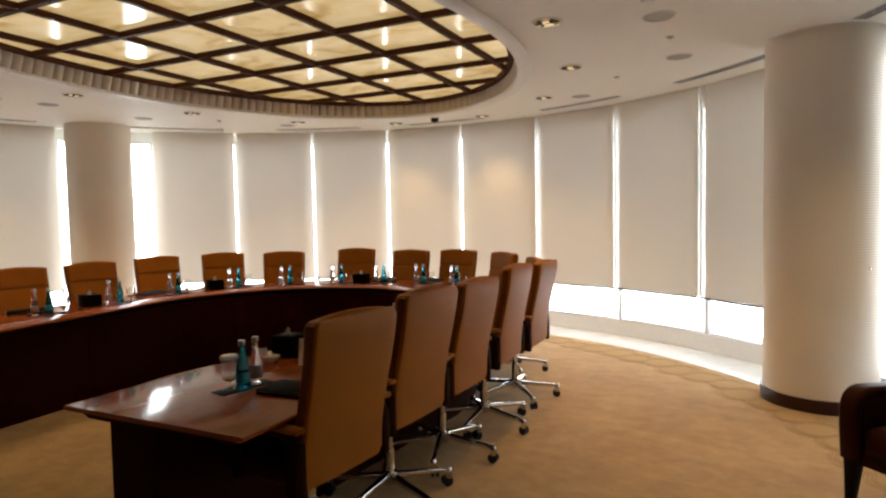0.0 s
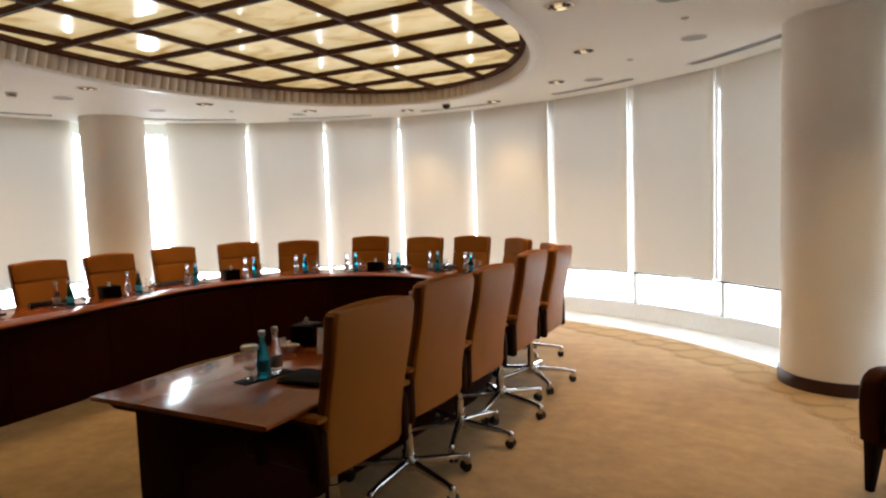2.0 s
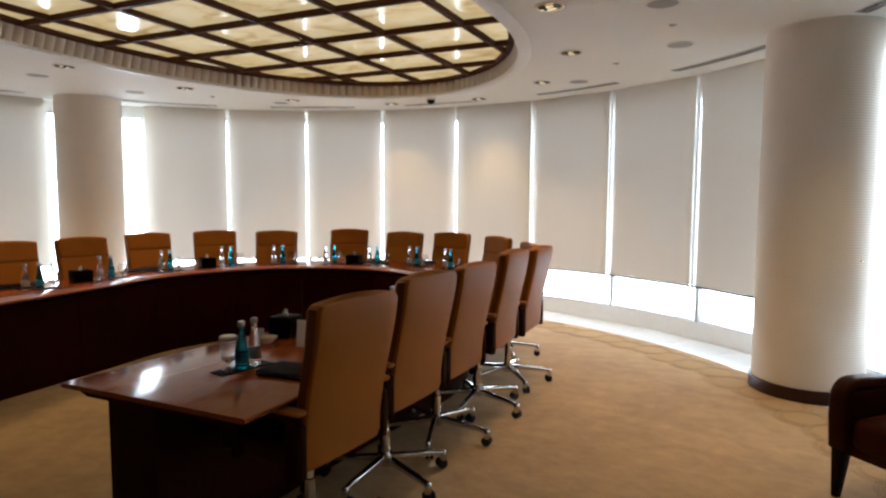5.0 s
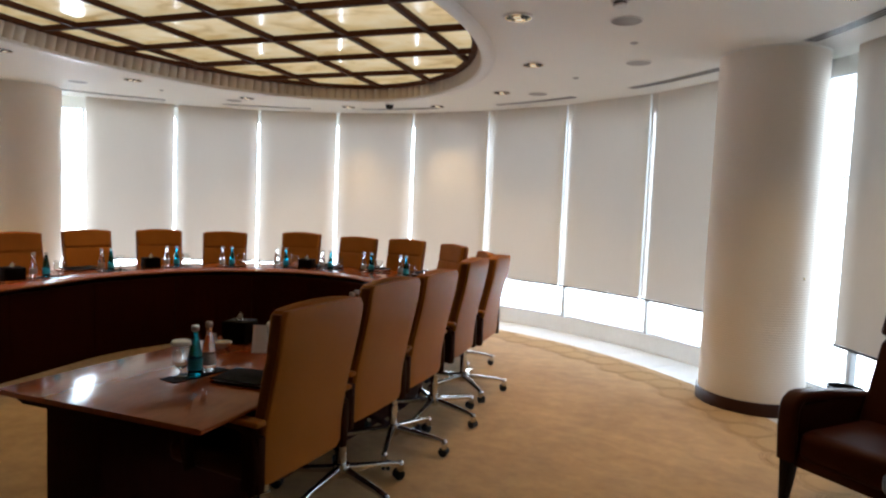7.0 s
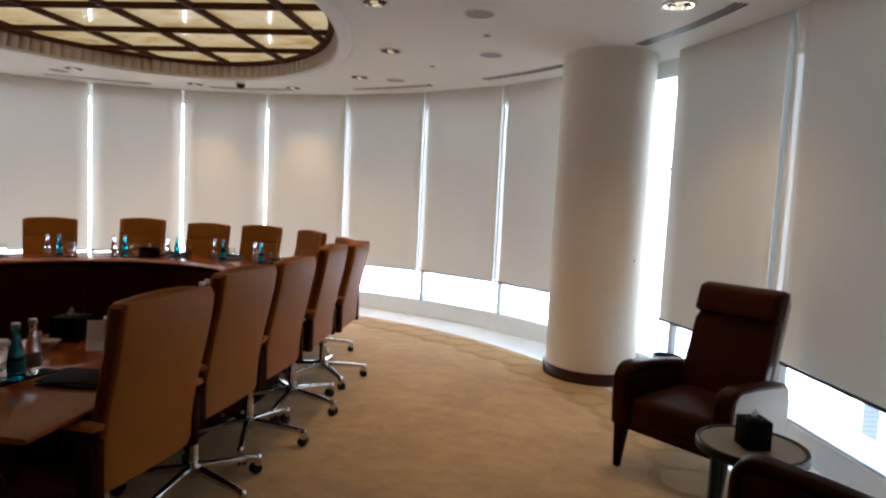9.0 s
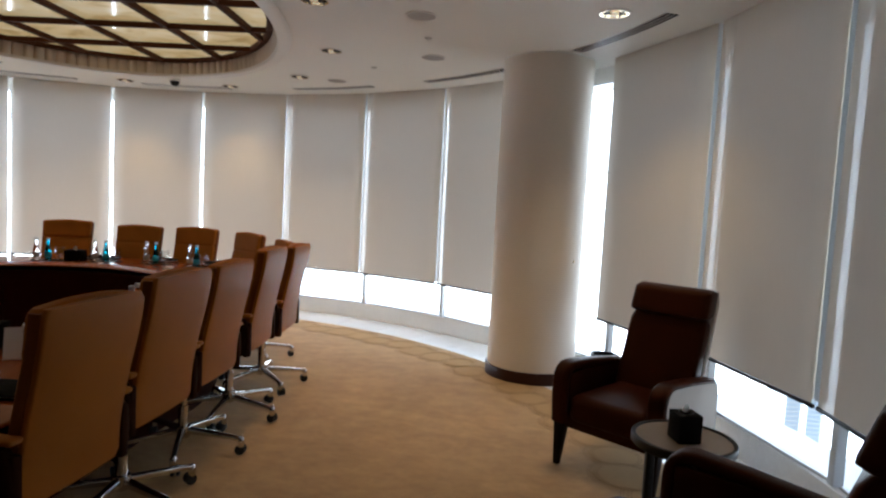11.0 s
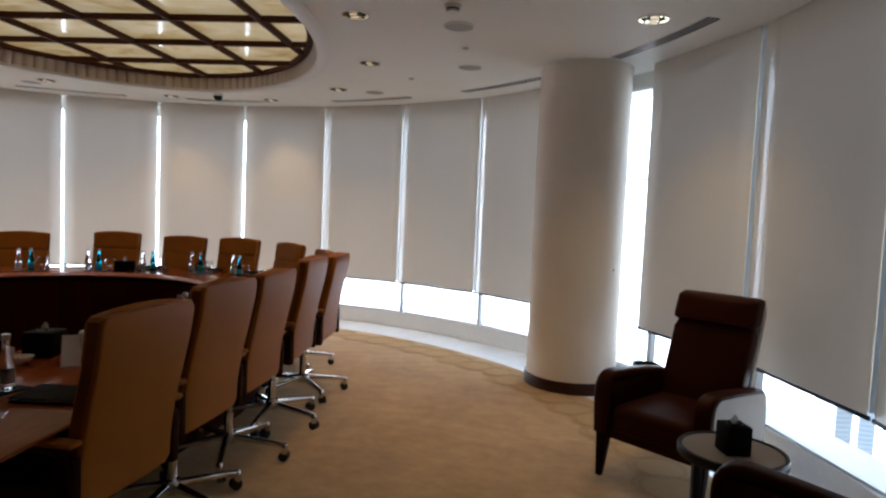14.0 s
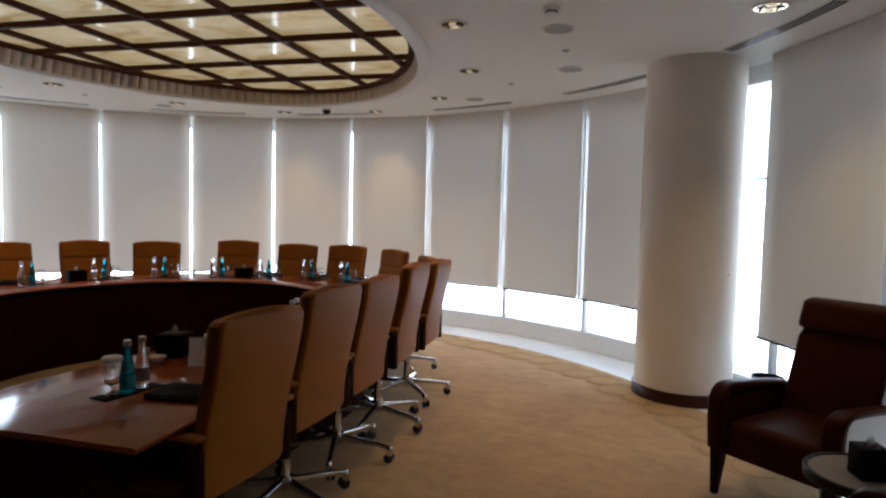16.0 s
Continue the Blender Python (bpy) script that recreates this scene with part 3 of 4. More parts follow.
VX = [0.015 + 0.746 * k for k in range(-2, 3)]
VY = [0.497 + 0.738 * k for k in range(-3, 5)]


def half_chord(p, c, e, f):
    q = 1 - ((p - c) / e) ** 2
    return f * math.sqrt(q) if q > 0 else 0


for x in VX:
    h = half_chord(x, INNER[0], INNER[2], INNER[3])
    if h > 0.15:
        bm = bmesh.new()
        box(bm, (x, INNER[1], ZP - 0.016), (0.052, 2 * h, 0.046), None, 0.004, 1)
        part("lattice_bar", bm, BEAM, recess, "", False)
for y in VY:
    h = half_chord(y, INNER[1], INNER[3], INNER[2])
    if h > 0.15:
        bm = bmesh.new()
        box(bm, (INNER[0], y, ZP - 0.018), (2 * h, 0.052, 0.046), None, 0.004, 1)
        part("lattice_bar", bm, BEAM, recess, "", False)
xs, ys = [-2.2] + VX + [2.2], [-1.9] + VY + [4.4]
for x0, x1 in zip(xs, xs[1:]):
    for y0, y1 in zip(ys, ys[1:]):
        poly = []
        for k in range(24):
            t = k / 6
            s = t % 1
            px, py = ((x0 + (x1 - x0) * s, y0), (x1, y0 + (y1 - y0) * s), (x1 - (x1 - x0) * s, y1), (x0, y1 - (y1 - y0) * s))[int(t)]
            dx, dy = (px - INNER[0]) / (INNER[2] + 0.01), (py - INNER[1]) / (INNER[3] + 0.01)
            d = math.hypot(dx, dy)
            if d > 1:
                px, py = INNER[0] + (px - INNER[0]) / d, INNER[1] + (py - INNER[1]) / d
            if not poly or math.hypot(px - poly[-1][0], py - poly[-1][1]) > 1e-3:
                poly.append((px, py))
        area = 0.5 * abs(sum(a[0] * b[1] - a[1] * b[0] for a, b in zip(poly, poly[1:] + poly[:1])))
        inside = any(math.hypot((px - INNER[0]) / INNER[2], (py - INNER[1]) / INNER[3]) < 0.97 for px, py in poly)
        if len(poly) > 2 and area > 0.006 and inside:
            bm = bmesh.new()
            loft(bm, [[(px, py, ZP + 0.004) for px, py in poly], [(px, py, ZP + 0.016) for px, py in poly]])
            part("onyx_panel", bm, ONYX, recess, "", False)

# ---------------------------------------------------------------- the conference table
def table_edge(s, wide):
    """The table's inner (wide=0) or outer (wide=1) edge; s from -1, the end of one arm, over 0, the far apex, to 1."""
    half_w, centre, far = (1.087, 1.30, 2.85) if wide == 0 else (2.066, 1.30, 3.66)
    side = 1 if s > 0 else -1
    k = abs(s)
    if k < 0.5:
        a = math.pi / 2 * k / 0.5
        bulge = 1.38 if wide == 0 else 2.066
        return side * bulge * math.sin(a) if k else 0.0, centre + (far - centre) * math.cos(a)
    u = (k - 0.5) / 0.5
    y = centre + (-1.219 - centre) * u
    if wide == 0:
        half_w = 1.087 + 0.293 * (1 - u) ** 1.5
    return side * half_w, y


def table_point(s, w):
    """A point across the table, w from 0 at the inner to 1 at the outer edge."""
    (x0, y0), (x1, y1) = table_edge(s, 0), table_edge(s, 1)
    return x0 + (x1 - x0) * w, y0 + (y1 - y0) * w


TOP = 0.75
NS = 96
table = thing("conference_table", Matrix.Identity(4), "large u-shaped conference table in polished reddish mahogany", "table")


def table_band(w_low, w_high, s0, s1, n, section):
    """section: rows of (w, z) round the profile."""
    bm = bmesh.new()
    rings = []
    for i in range(n + 1):
        s = s0 + (s1 - s0) * i / n
        rings.append([(*table_point(s, w), z) for w, z in section])
    return loft(bm, rings)


part("tabletop", table_band(0, 1, -1, 1, NS, [(0.012, TOP), (0.0, TOP - 0.004), (-0.004, TOP - 0.010), (0.0, TOP - 0.018), (0.010, TOP - 0.020), (0.990, TOP - 0.020), (1.0, TOP - 0.018), (1.004, TOP - 0.010), (1.0, TOP - 0.004), (0.988, TOP)]),
     MAHOGANY, table, "polished reddish mahogany top")
# underside and panels carry the shade below the top in their colour
part("bevelled_underside", table_band(0, 1, -0.992, 0.992, NS, [(0.014, TOP - 0.0205), (0.986, TOP - 0.0205), (0.90, TOP - 0.056), (0.10, TOP - 0.056)]), MAHOGANY_SHADED, table, "bevelled underside with shade put into its colour", False)


def panel_band(s0, s1, n, proud, z0, z1):
    """The panel under the top: set back at the arms' ends, close to the inner edge round the bend."""
    bm = bmesh.new()
    rings = []
    for i in range(n + 1):
        s = s0 + (s1 - s0) * i / n
        w = 0.02 + 0.165 * max(0.0, (abs(s) - 0.5) / 0.5)
        rings.append([(*table_point(s, v), z) for v, z in ((w - proud, z0), (0.46 + proud, z0), (0.46 + proud, z1), (w - proud, z1))])
    return loft(bm, rings)


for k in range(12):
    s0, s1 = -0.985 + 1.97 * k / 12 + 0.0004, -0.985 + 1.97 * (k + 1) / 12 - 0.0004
    part("modesty_panel", panel_band(s0, s1, 10, 0.0, 0.006, TOP - 0.0565), MAHOGANY_SHADED, table, "", False)


# ---------------------------------------------------------------- conference chairs
def conference_chair():
    """A high-backed swivel chair at the origin, facing +y."""
    ch = thing("conference_chair", Matrix.Identity(4), "high-backed caramel leather conference chair on a chrome five-star base with casters", "chair", "chairs round the conference table")

    def lean(z):
        t = max(0.0, min(1.0, (z - 0.44) / 0.63))
        return -0.176 - 0.004 * t - 0.090 * t * t * (3 - 2 * t) + 0.008 * math.sin(math.pi * t)

    def across(pts, k=8):
        """Adds points along the two long edges, so that they can bow."""
        out = []
        for (xa, ya), (xb, yb) in zip(pts, pts[1:] + pts[:1]):
            out += [(xa + (xb - xa) * j / k, ya + (yb - ya) * j / k) for j in range(k if abs(xb - xa) > 0.1 else 1)]
        return out

    def slab(z0, z1, w0, w1, thick, off, r, n=14, crown=0.0):
        bm = bmesh.new()
        rings = []
        for i in range(n + 1):
            t = i / n
            z = z0 + (z1 - z0) * t
            e = min(t, 1 - t) * (z1 - z0)
            pinch = 1 - 0.9 * (1 - min(1, e / 0.02)) ** 2 * 0.35
            w = (w0 + (w1 - w0) * t) - (0.008 * (1 - min(1, e / 0.02)) ** 2) - 0.030 * max(0.0, 1 - e / 0.045) ** 2.5
            ring = []
            for x, y in across(rounded(w, thick * pinch, r)):
                zz = z + crown * (1 - (2 * x / w) ** 2) * t
                ring.append((x, lean(z) + off + y + 0.010 * (2 * x / 0.52) ** 2, zz))
            rings.append(ring)
        return loft(bm, rings)

    part("back_shell", slab(0.415, 1.068, 0.480, 0.50, 0.036, -0.024, 0.011, 22, 0.004), LEATHER, ch, "smooth caramel leather back panel")
    part("back_cushion", slab(0.47, 0.896, 0.462, 0.478, 0.050, 0.014, 0.020, 16), LEATHER, ch)
    part("head_cushion", slab(0.888, 1.066, 0.476, 0.490, 0.054, 0.018, 0.024, 14, 0.017), LEATHER, ch)
    for sx in (-1, 1):
        # gusset: the darker strip along the side, between back panel and cushions
        bm = bmesh.new()
        rings = []
        for k in range(19):
            z = 0.425 + 0.632 * k / 18
            x, y = sx * (0.2385 + 0.010 * k / 18), lean(z) + 0.004
            rings.append([(x + px, y + py, z) for px, py in rounded(0.012, 0.040, 0.004, 2)])
        loft(bm, rings)
        part("gusset", bm, LEATHER_EDGE, ch, "darker leather side strip")
    bm = bmesh.new()
    box(bm, (0, 0.052, 0.455), (0.50, 0.46, 0.095), None, 0.038, 4)
    part("seat", bm, SEAT_LEATHER_SHADED, ch, "leather seat darkened for shade")
    bm = bmesh.new()
    box(bm, (0, 0.0, 0.392), (0.24, 0.26, 0.045), None, 0.01)
    box(bm, (0.17, 0.0, 0.398), (0.14, 0.012, 0.010), None, 0.003)
    part("tilt_mechanism", bm, BLACK, ch)
    for sx in (-1, 1):
        bm = bmesh.new()
        x = sx * 0.268
        path = [(x, -0.195, 0.400), (x, -0.205, 0.50), (x, -0.20, 0.585), (x, -0.175, 0.625), (x, -0.12, 0.640), (x, 0.06, 0.640), (x, 0.125, 0.628), (x, 0.155, 0.585), (x, 0.150, 0.50), (x, 0.13, 0.420)]
        sweep(bm, path, [(b, a) for a, b in rounded(0.046, 0.026, 0.010, 3)], up=(1, 0, 0))
        box(bm, (sx * 0.258, -0.178, 0.505), (0.040, 0.085, 0.215), None, 0.010, 2)
        arm = part("armrest", bm, DARK_LEATHER, ch, "dark leather wrapped loop arm")
        bm = bmesh.new()
        box(bm, (x, -0.095, 0.660), (0.054, 0.26, 0.022), None, 0.009, 3)
        part("arm_pad", bm, LEATHER, arm)
    bm = bmesh.new()
    lathe(bm, [(0.0, 0.085), (0.036, 0.085), (0.042, 0.10), (0.042, 0.150), (0.027, 0.15), (0.027, 0.27), (0.020, 0.272), (0.020, 0.395), (0, 0.395)], 16)
    part("gas_lift", bm, CHROME, ch, "chrome gas lift")
    for k in range(5):
        a = radians(72 * k + 18)
        d = Vector((math.cos(a), math.sin(a), 0))
        sd = Vector((-math.sin(a), math.cos(a), 0))
        bm = bmesh.new()
        rings = []
        for t in (0, 0.2, 0.5, 0.8, 0.95, 1.0):
            c = d * (0.026 + 0.318 * t) + Vector((0, 0, 0.128 - 0.030 * t - 0.006 * max(0, t - 0.8) * 5))
            w, hgt = 0.042 - 0.014 * t, 0.034 - 0.010 * t
            rings.append([tuple(c + sd * px + Vector((0, 0, py))) for px, py in rounded(w, hgt, 0.006, 2)])
        loft(bm, rings)
        leg = part("base_leg", bm, CHROME, ch, "polished chrome leg")
        c = d * 0.343
        bm = bmesh.new()
        lathe(bm, [(0.0, 0.050), (0.017, 0.050), (0.0195, 0.056), (0.0200, 0.082), (0.018, 0.099), (0.011, 0.108), (0.0, 0.110)], 12, Matrix.Translation(c))
        part("caster_stem", bm, CHROME, leg)
        bm = bmesh.new()
        wc = c + sd * 0.0 + Vector((0.012 * math.cos(a + 2), 0.012 * math.sin(a + 2), 0.031))
        for off in (-0.014, 0.014):
            lathe(bm, [(0.0, -0.010), (0.023, -0.010), (0.029, -0.007), (0.029, 0.007), (0.023, 0.010), (0.0, 0.010)], 16,
                  Matrix.Translation(wc + sd * off) @ Matrix.Rotation(a, 4, "Z") @ Matrix.Rotation(math.pi / 2, 4, "X"))
        box(bm, tuple(wc + Vector((0, 0, 0.012))), (0.034, 0.036, 0.030), turn(math.degrees(a)), 0.008)
        part("caster", bm, BLACK, leg, "black twin-wheel caster")
    return ch


# back-top centre of each chair, the way it faces (degrees left of +y), how far its seat is raised
CHAIRS = [
    (2.235, -0.745, 84, 0.044), (2.225, -0.065, 86, 0.016), (2.215, 0.605, 88, 0.000), (2.245, 1.245, 91, 0.034), (2.235, 1.945, 91, 0.010),
    (1.865, 2.87, 120, -0.035), (1.26, 3.66, 140, -0.035), (0.53, 4.02, 172, -0.03), (-0.09, 3.96, 180, -0.035), (-0.91, 3.96, 193, -0.02),
    (-1.59, 3.33, 214, -0.03), (-2.28, 2.98, 232, -0.03), (-2.63, 2.28, 250, -0.035), (-2.41, 1.30, 262, -0.025), (-2.49, 0.635, 266, -0.03), (-2.50, -0.06, 268, -0.03),
]
model = conference_chair()
for k, (x, y, face, lift) in enumerate(CHAIRS):
    f = Vector((-math.sin(radians(face)), math.cos(radians(face)), 0))
    hub = Vector((x, y, 0)) + f * 0.285
    m = Matrix.Translation((hub.x, hub.y, 0.006)) @ Matrix.Rotation(radians(face), 4, "Z")
    if k == 0:
        model.matrix_basis = m
    else:
        made = copy_thing(model, m)
    swivel = (30, 18, 37, 18, 59, 25, 50, 3, 41, 17, 60, 33, 8, 52, 21, 44)[k]
    for o in (model if k == 0 else made).children:
        if o.name.startswith("base_leg"):
            o.rotation_euler = (0, 0, radians(swivel))
        elif o.name.startswith("gas_lift"):
            o.scale.z = 1 + lift / 0.39
        else:
            o.location.z += lift


# ---------------------------------------------------------------- armchairs and side table
def armchair(x, y, face):
    ac = thing("armchair", Matrix.Translation((x, y, 0.008)) @ Matrix.Rotation(radians(face), 4, "Z"),
               "high-backed dark brown leather armchair with pale outer sides", "armchair", "armchairs by the window")
    # local: faces +y
    bm = bmesh.new()
    box(bm, (0, 0.03, 0.350), (0.50, 0.60, 0.17), None, 0.06, 5)
    part("seat_cushion", bm, BROWN_LEATHER, ac)
    bm = bmesh.new()
    box(bm, (0, 0.0, 0.275), (0.56, 0.62, 0.10), None, 0.02)
    part("seat_frame", bm, BROWN_LEATHER, ac)

    def spine(z):
        t = (z - 0.34) / 0.72
        return -0.215 - 0.235 * t

    def pad(z0, z1, w0, w1, thick, off, r, n=10):
        b = bmesh.new()
        rings = []
        for i in range(n + 1):
            t = i / n
            z = z0 + (z1 - z0) * t
            e = min(t, 1 - t) * (z1 - z0)
            k = (1 - min(1, e / 0.026)) ** 2
            rings.append([(px, spine(z) + off + py, z) for px, py in rounded((w0 + (w1 - w0) * t) - 0.03 * k, thick * (1 - 0.5 * k), r)])
        return loft(b, rings)

    part("backrest", pad(0.32, 0.895, 0.50, 0.485, 0.110, 0.0, 0.026), BROWN_LEATHER, ac)
    part("headrest", pad(0.880, 1.058, 0.500, 0.495, 0.145, 0.012, 0.032), BROWN_LEATHER, ac)
    part("back_panel", pad(0.24, 1.046, 0.505, 0.494, 0.046, -0.076, 0.012), PALE_FABRIC, ac, "pale upholstered outer back")
    for sx in (-1, 1):
        # arm: a leather band that runs up the front, over the top and down the back
        bm = bmesh.new()
        path = [(sx * 0.300, 0.312, 0.255), (sx * 0.300, 0.325, 0.42), (sx * 0.300, 0.324, 0.500), (sx * 0.300, 0.318, 0.535), (sx * 0.300, 0.302, 0.562), (sx * 0.300, 0.275, 0.580), (sx * 0.300, 0.235, 0.586), (sx * 0.300, 0.05, 0.574),
                (sx * 0.300, -0.18, 0.550), (sx * 0.300, -0.300, 0.534), (sx * 0.300, -0.325, 0.515), (sx * 0.300, -0.325, 0.26)]
        sweep(bm, path, [(b, a) for a, b in rounded(0.100, 0.055, 0.022, 3)], up=(1, 0, 0))
        arm = part("arm", bm, BROWN_LEATHER, ac)
        bm = bmesh.new()
        # fills the loop of the arm, 3 mm proud, and leaves a narrow leather rim
        loft(bm, [[(sx * px, 0.978 * y, z + (0.006 if z > 0.5 else 0.0)) for _, y, z in path] for px in (0.30, 0.350, 0.3532)])
        part("side_panel", bm, PALE_FABRIC, arm, "pale upholstered side")
        bm = bmesh.new()
        box(bm, (sx * 0.270, 0.0, 0.398), (0.040, 0.60, 0.31), None, 0.012)
        part("inner_lining", bm, BROWN_LEATHER, arm)
    for sx in (-1, 1):
        for sy in (-1, 1):
            bm = bmesh.new()
            rings = []
            for t in (0, 0.25, 0.6, 1.0):
                c = Vector((sx * (0.300 - 0.006 * t), sy * (0.300 + 0.016 * (1 - t) * (1 if sy > 0 else 1.6)), 0.262 * t))
                w = 0.036 + 0.034 * t
                rings.append([(c.x + px, c.y + py, c.z) for px, py in rounded(w, w, 0.008, 2)])
            loft(bm, rings)
            part("leg", bm, LEG_WOOD, ac, "tapered dark wooden leg")
    return ac


armchair(4.545, 0.805, 136)
armchair(4.40, -0.87, 50)


def side_table(x, y):
    st = thing("side_table", Matrix.Translation((x, y, 0.008)), "small round side table with a stone top and dark legs", "side table")
    bm = bmesh.new()
    lathe(bm, [(0, 0.492), (0.205, 0.492), (0.205, 0.512), (0, 0.512)], 40)
    part("tabletop", bm, material("taupe stone", (0.33, 0.28, 0.23), 0.3, vary=0.1, scale=6, fine=0.1, fine_scale=60), st, "taupe stone top")
    bm = bmesh.new()
    lathe(bm, [(0.206, 0.478), (0.222, 0.478), (0.225, 0.482), (0.225, 0.514), (0.222, 0.518), (0.208, 0.518), (0.206, 0.514)], 40)
    rim = part("rim", bm, BLACK, st, "dark metal rim")
    for k in range(4):
        a = radians(90 * k + 118)
        bm = bmesh.new()
        sweep(bm, [(0.190 * math.cos(a), 0.190 * math.sin(a), 0.0), (0.192 * math.cos(a), 0.192 * math.sin(a), 0.25), (0.195 * math.cos(a), 0.195 * math.sin(a), 0.49)], rounded(0.036, 0.026, 0.006, 2), up=(0, 1, 0))
        part("leg", bm, BLACK, st)
    bm = bmesh.new()
    lathe(bm, [(0, 0.15), (0.155, 0.15), (0.155, 0.165), (0, 0.165)], 32)
    part("lower_shelf", bm, BLACK, st)


side_table(4.512, -0.082)
bin_ = thing("waste_bin", Matrix.Translation((4.64, 1.97, 0.008)), "small round black waste bin beside the column", "bin")
bm = bmesh.new()
lathe(bm, [(0, 0.0), (0.085, 0.0), (0.088, 0.006), (0.105, 0.385), (0.108, 0.390), (0.104, 0.390), (0.084, 0.012), (0, 0.012)], 32)
part("body", bm, BLACK, bin_)
bm = bmesh.new()
lathe(bm, [(0.103, 0.388), (0.110, 0.388), (0.110, 0.397), (0.103, 0.397)], 32)
part("rim", bm, BLACK, bin_)


def tissue_box(x, y, z, face, s=0.125, h=0.13, label="black leather tissue box with a white tissue"):
    tb = thing("tissue_box", Matrix.Translation((x, y, z)) @ Matrix.Rotation(radians(face), 4, "Z"), label, "tissue box", "tissue boxes")
    bm = bmesh.new()
    box(bm, (0, 0, h / 2), (s, s, h), None, 0.006)
    part("box", bm, BLACK_LEATHER, tb)
    bm = bmesh.new()
    lathe(bm, [(0.026, h - 0.001), (0.030, h + 0.002), (0.034, h + 0.001)], 20)
    part("opening_ring", bm, BLACK, tb)
    bm = bmesh.new()
    pts = []
    for r, z, tw in ((0.014, h, 0), (0.010, h + 0.008, 0.3), (0.013, h + 0.018, 0.7), (0.003, h + 0.032, 1.0)):
        pts.append([(r * math.cos(2 * math.pi * i / 9 + tw) * (1 + 0.5 * (i % 2)), 0.35 * r * math.sin(2 * math.pi * i / 9 + tw), z + 0.005 * (i % 3)) for i in range(9)])
    loft(bm, pts)
    part("tissue", bm, PAPER, tb, "crumpled white tissue")
    return tb


tissue_box(4.505, -0.105, 0.520, 8, 0.108, 0.125)

# ---------------------------------------------------------------- things on the conference table
def bottle(x, y, teal):
    name, lab = ("teal_bottle", "small teal glass water bottle with a silver cap") if teal else ("clear_bottle", "small clear glass water bottle with a silver cap")
    b = thing(name, Matrix.Translation((x, y, TOP + 0.004)) @ Matrix.Diagonal((1, 1, 0.93, 1)), lab, "bottle", "water bottles on the table")
    bm = bmesh.new()
    lathe(bm, [(0, 0), (0.026, 0), (0.0295, 0.004), (0.0290, 0.085), (0.0262, 0.112), (0.0205, 0.142), (0.0150, 0.170), (0.0122, 0.205), (0.014, 0.207), (0.014, 0.212), (0, 0.212)], 20)
    part("body", bm, TEAL_GLASS if teal else CLEAR_GLASS, b)
    bm = bmesh.new()
    lathe(bm, [(0.0296, 0.030), (0.0302, 0.031), (0.0300, 0.080), (0.0294, 0.081)], 20)
    part("label", bm, WATER_LABEL if teal else PALE_LABEL, b)
    bm = bmesh.new()
    lathe(bm, [(0.0150, 0.205), (0.0155, 0.206), (0.0155, 0.226), (0.0140, 0.230), (0, 0.230)], 16)
    part("cap", bm, STEEL, b, "silver cap")
    return b


def goblet(x, y, capped=False, big=1.0):
    g = thing("water_goblet", Matrix.Translation((x, y, TOP + 0.004)) @ Matrix.Diagonal((big, big, 1.14 if big == 1 else 1.24, 1)), "stemmed clear water glass" + (" with a white paper cover" if capped else ""), "glass", "water glasses on the table")
    bm = bmesh.new()
    lathe(bm, [(0, 0), (0.032, 0), (0.032, 0.003), (0.008, 0.008), (0.005, 0.014), (0.005, 0.026), (0.012, 0.031), (0.033, 0.044), (0.0405, 0.068), (0.0385, 0.118),
               (0.0373, 0.118), (0.0392, 0.068), (0.032, 0.0455), (0, 0.034)], 24)
    part("bowl", bm, CLEAR_GLASS, g)
    if capped:
        bm = bmesh.new()
        lathe(bm, [(0.0390, 0.114), (0.0425, 0.112), (0.0440, 0.115), (0.0430, 0.122), (0.038, 0.1265), (0, 0.1280)], 28)
        part("paper_cover", bm, PAPER, g, "white paper cover")
    return g


def mat_tray(x, y, face, w=0.20, d=0.11):
    t = thing("coaster_mat", Matrix.Translation((x, y, TOP + 0.0005)) @ Matrix.Rotation(radians(face), 4, "Z"), "dark leather coaster mat under the bottles", "coaster", "coaster mats on the table")
    bm = bmesh.new()
    box(bm, (0, 0, 0.0018), (w, d, 0.0034), None, 0.001, 1)
    part("mat", bm, BLACK_LEATHER, t)


def notebook(x, y, face, w=0.23, d=0.32):
    n = thing("notebook", Matrix.Translation((x, y, TOP + 0.001)) @ Matrix.Rotation(radians(face), 4, "Z"), "closed dark leather writing folder", "folder", "writing folders on the table")
    for z, nm, mt, s in ((0.003, "back_cover", BLACK_LEATHER, 0), (0.010, "pages", PAPER, 0.024), (0.017, "front_cover", BLACK_LEATHER, 0)):
        bm = bmesh.new()
        box(bm, (0, 0, z), (w - s, d - s, 0.006 if nm != "pages" else 0.008), None, 0.002)
        part(nm, bm, mt, n)


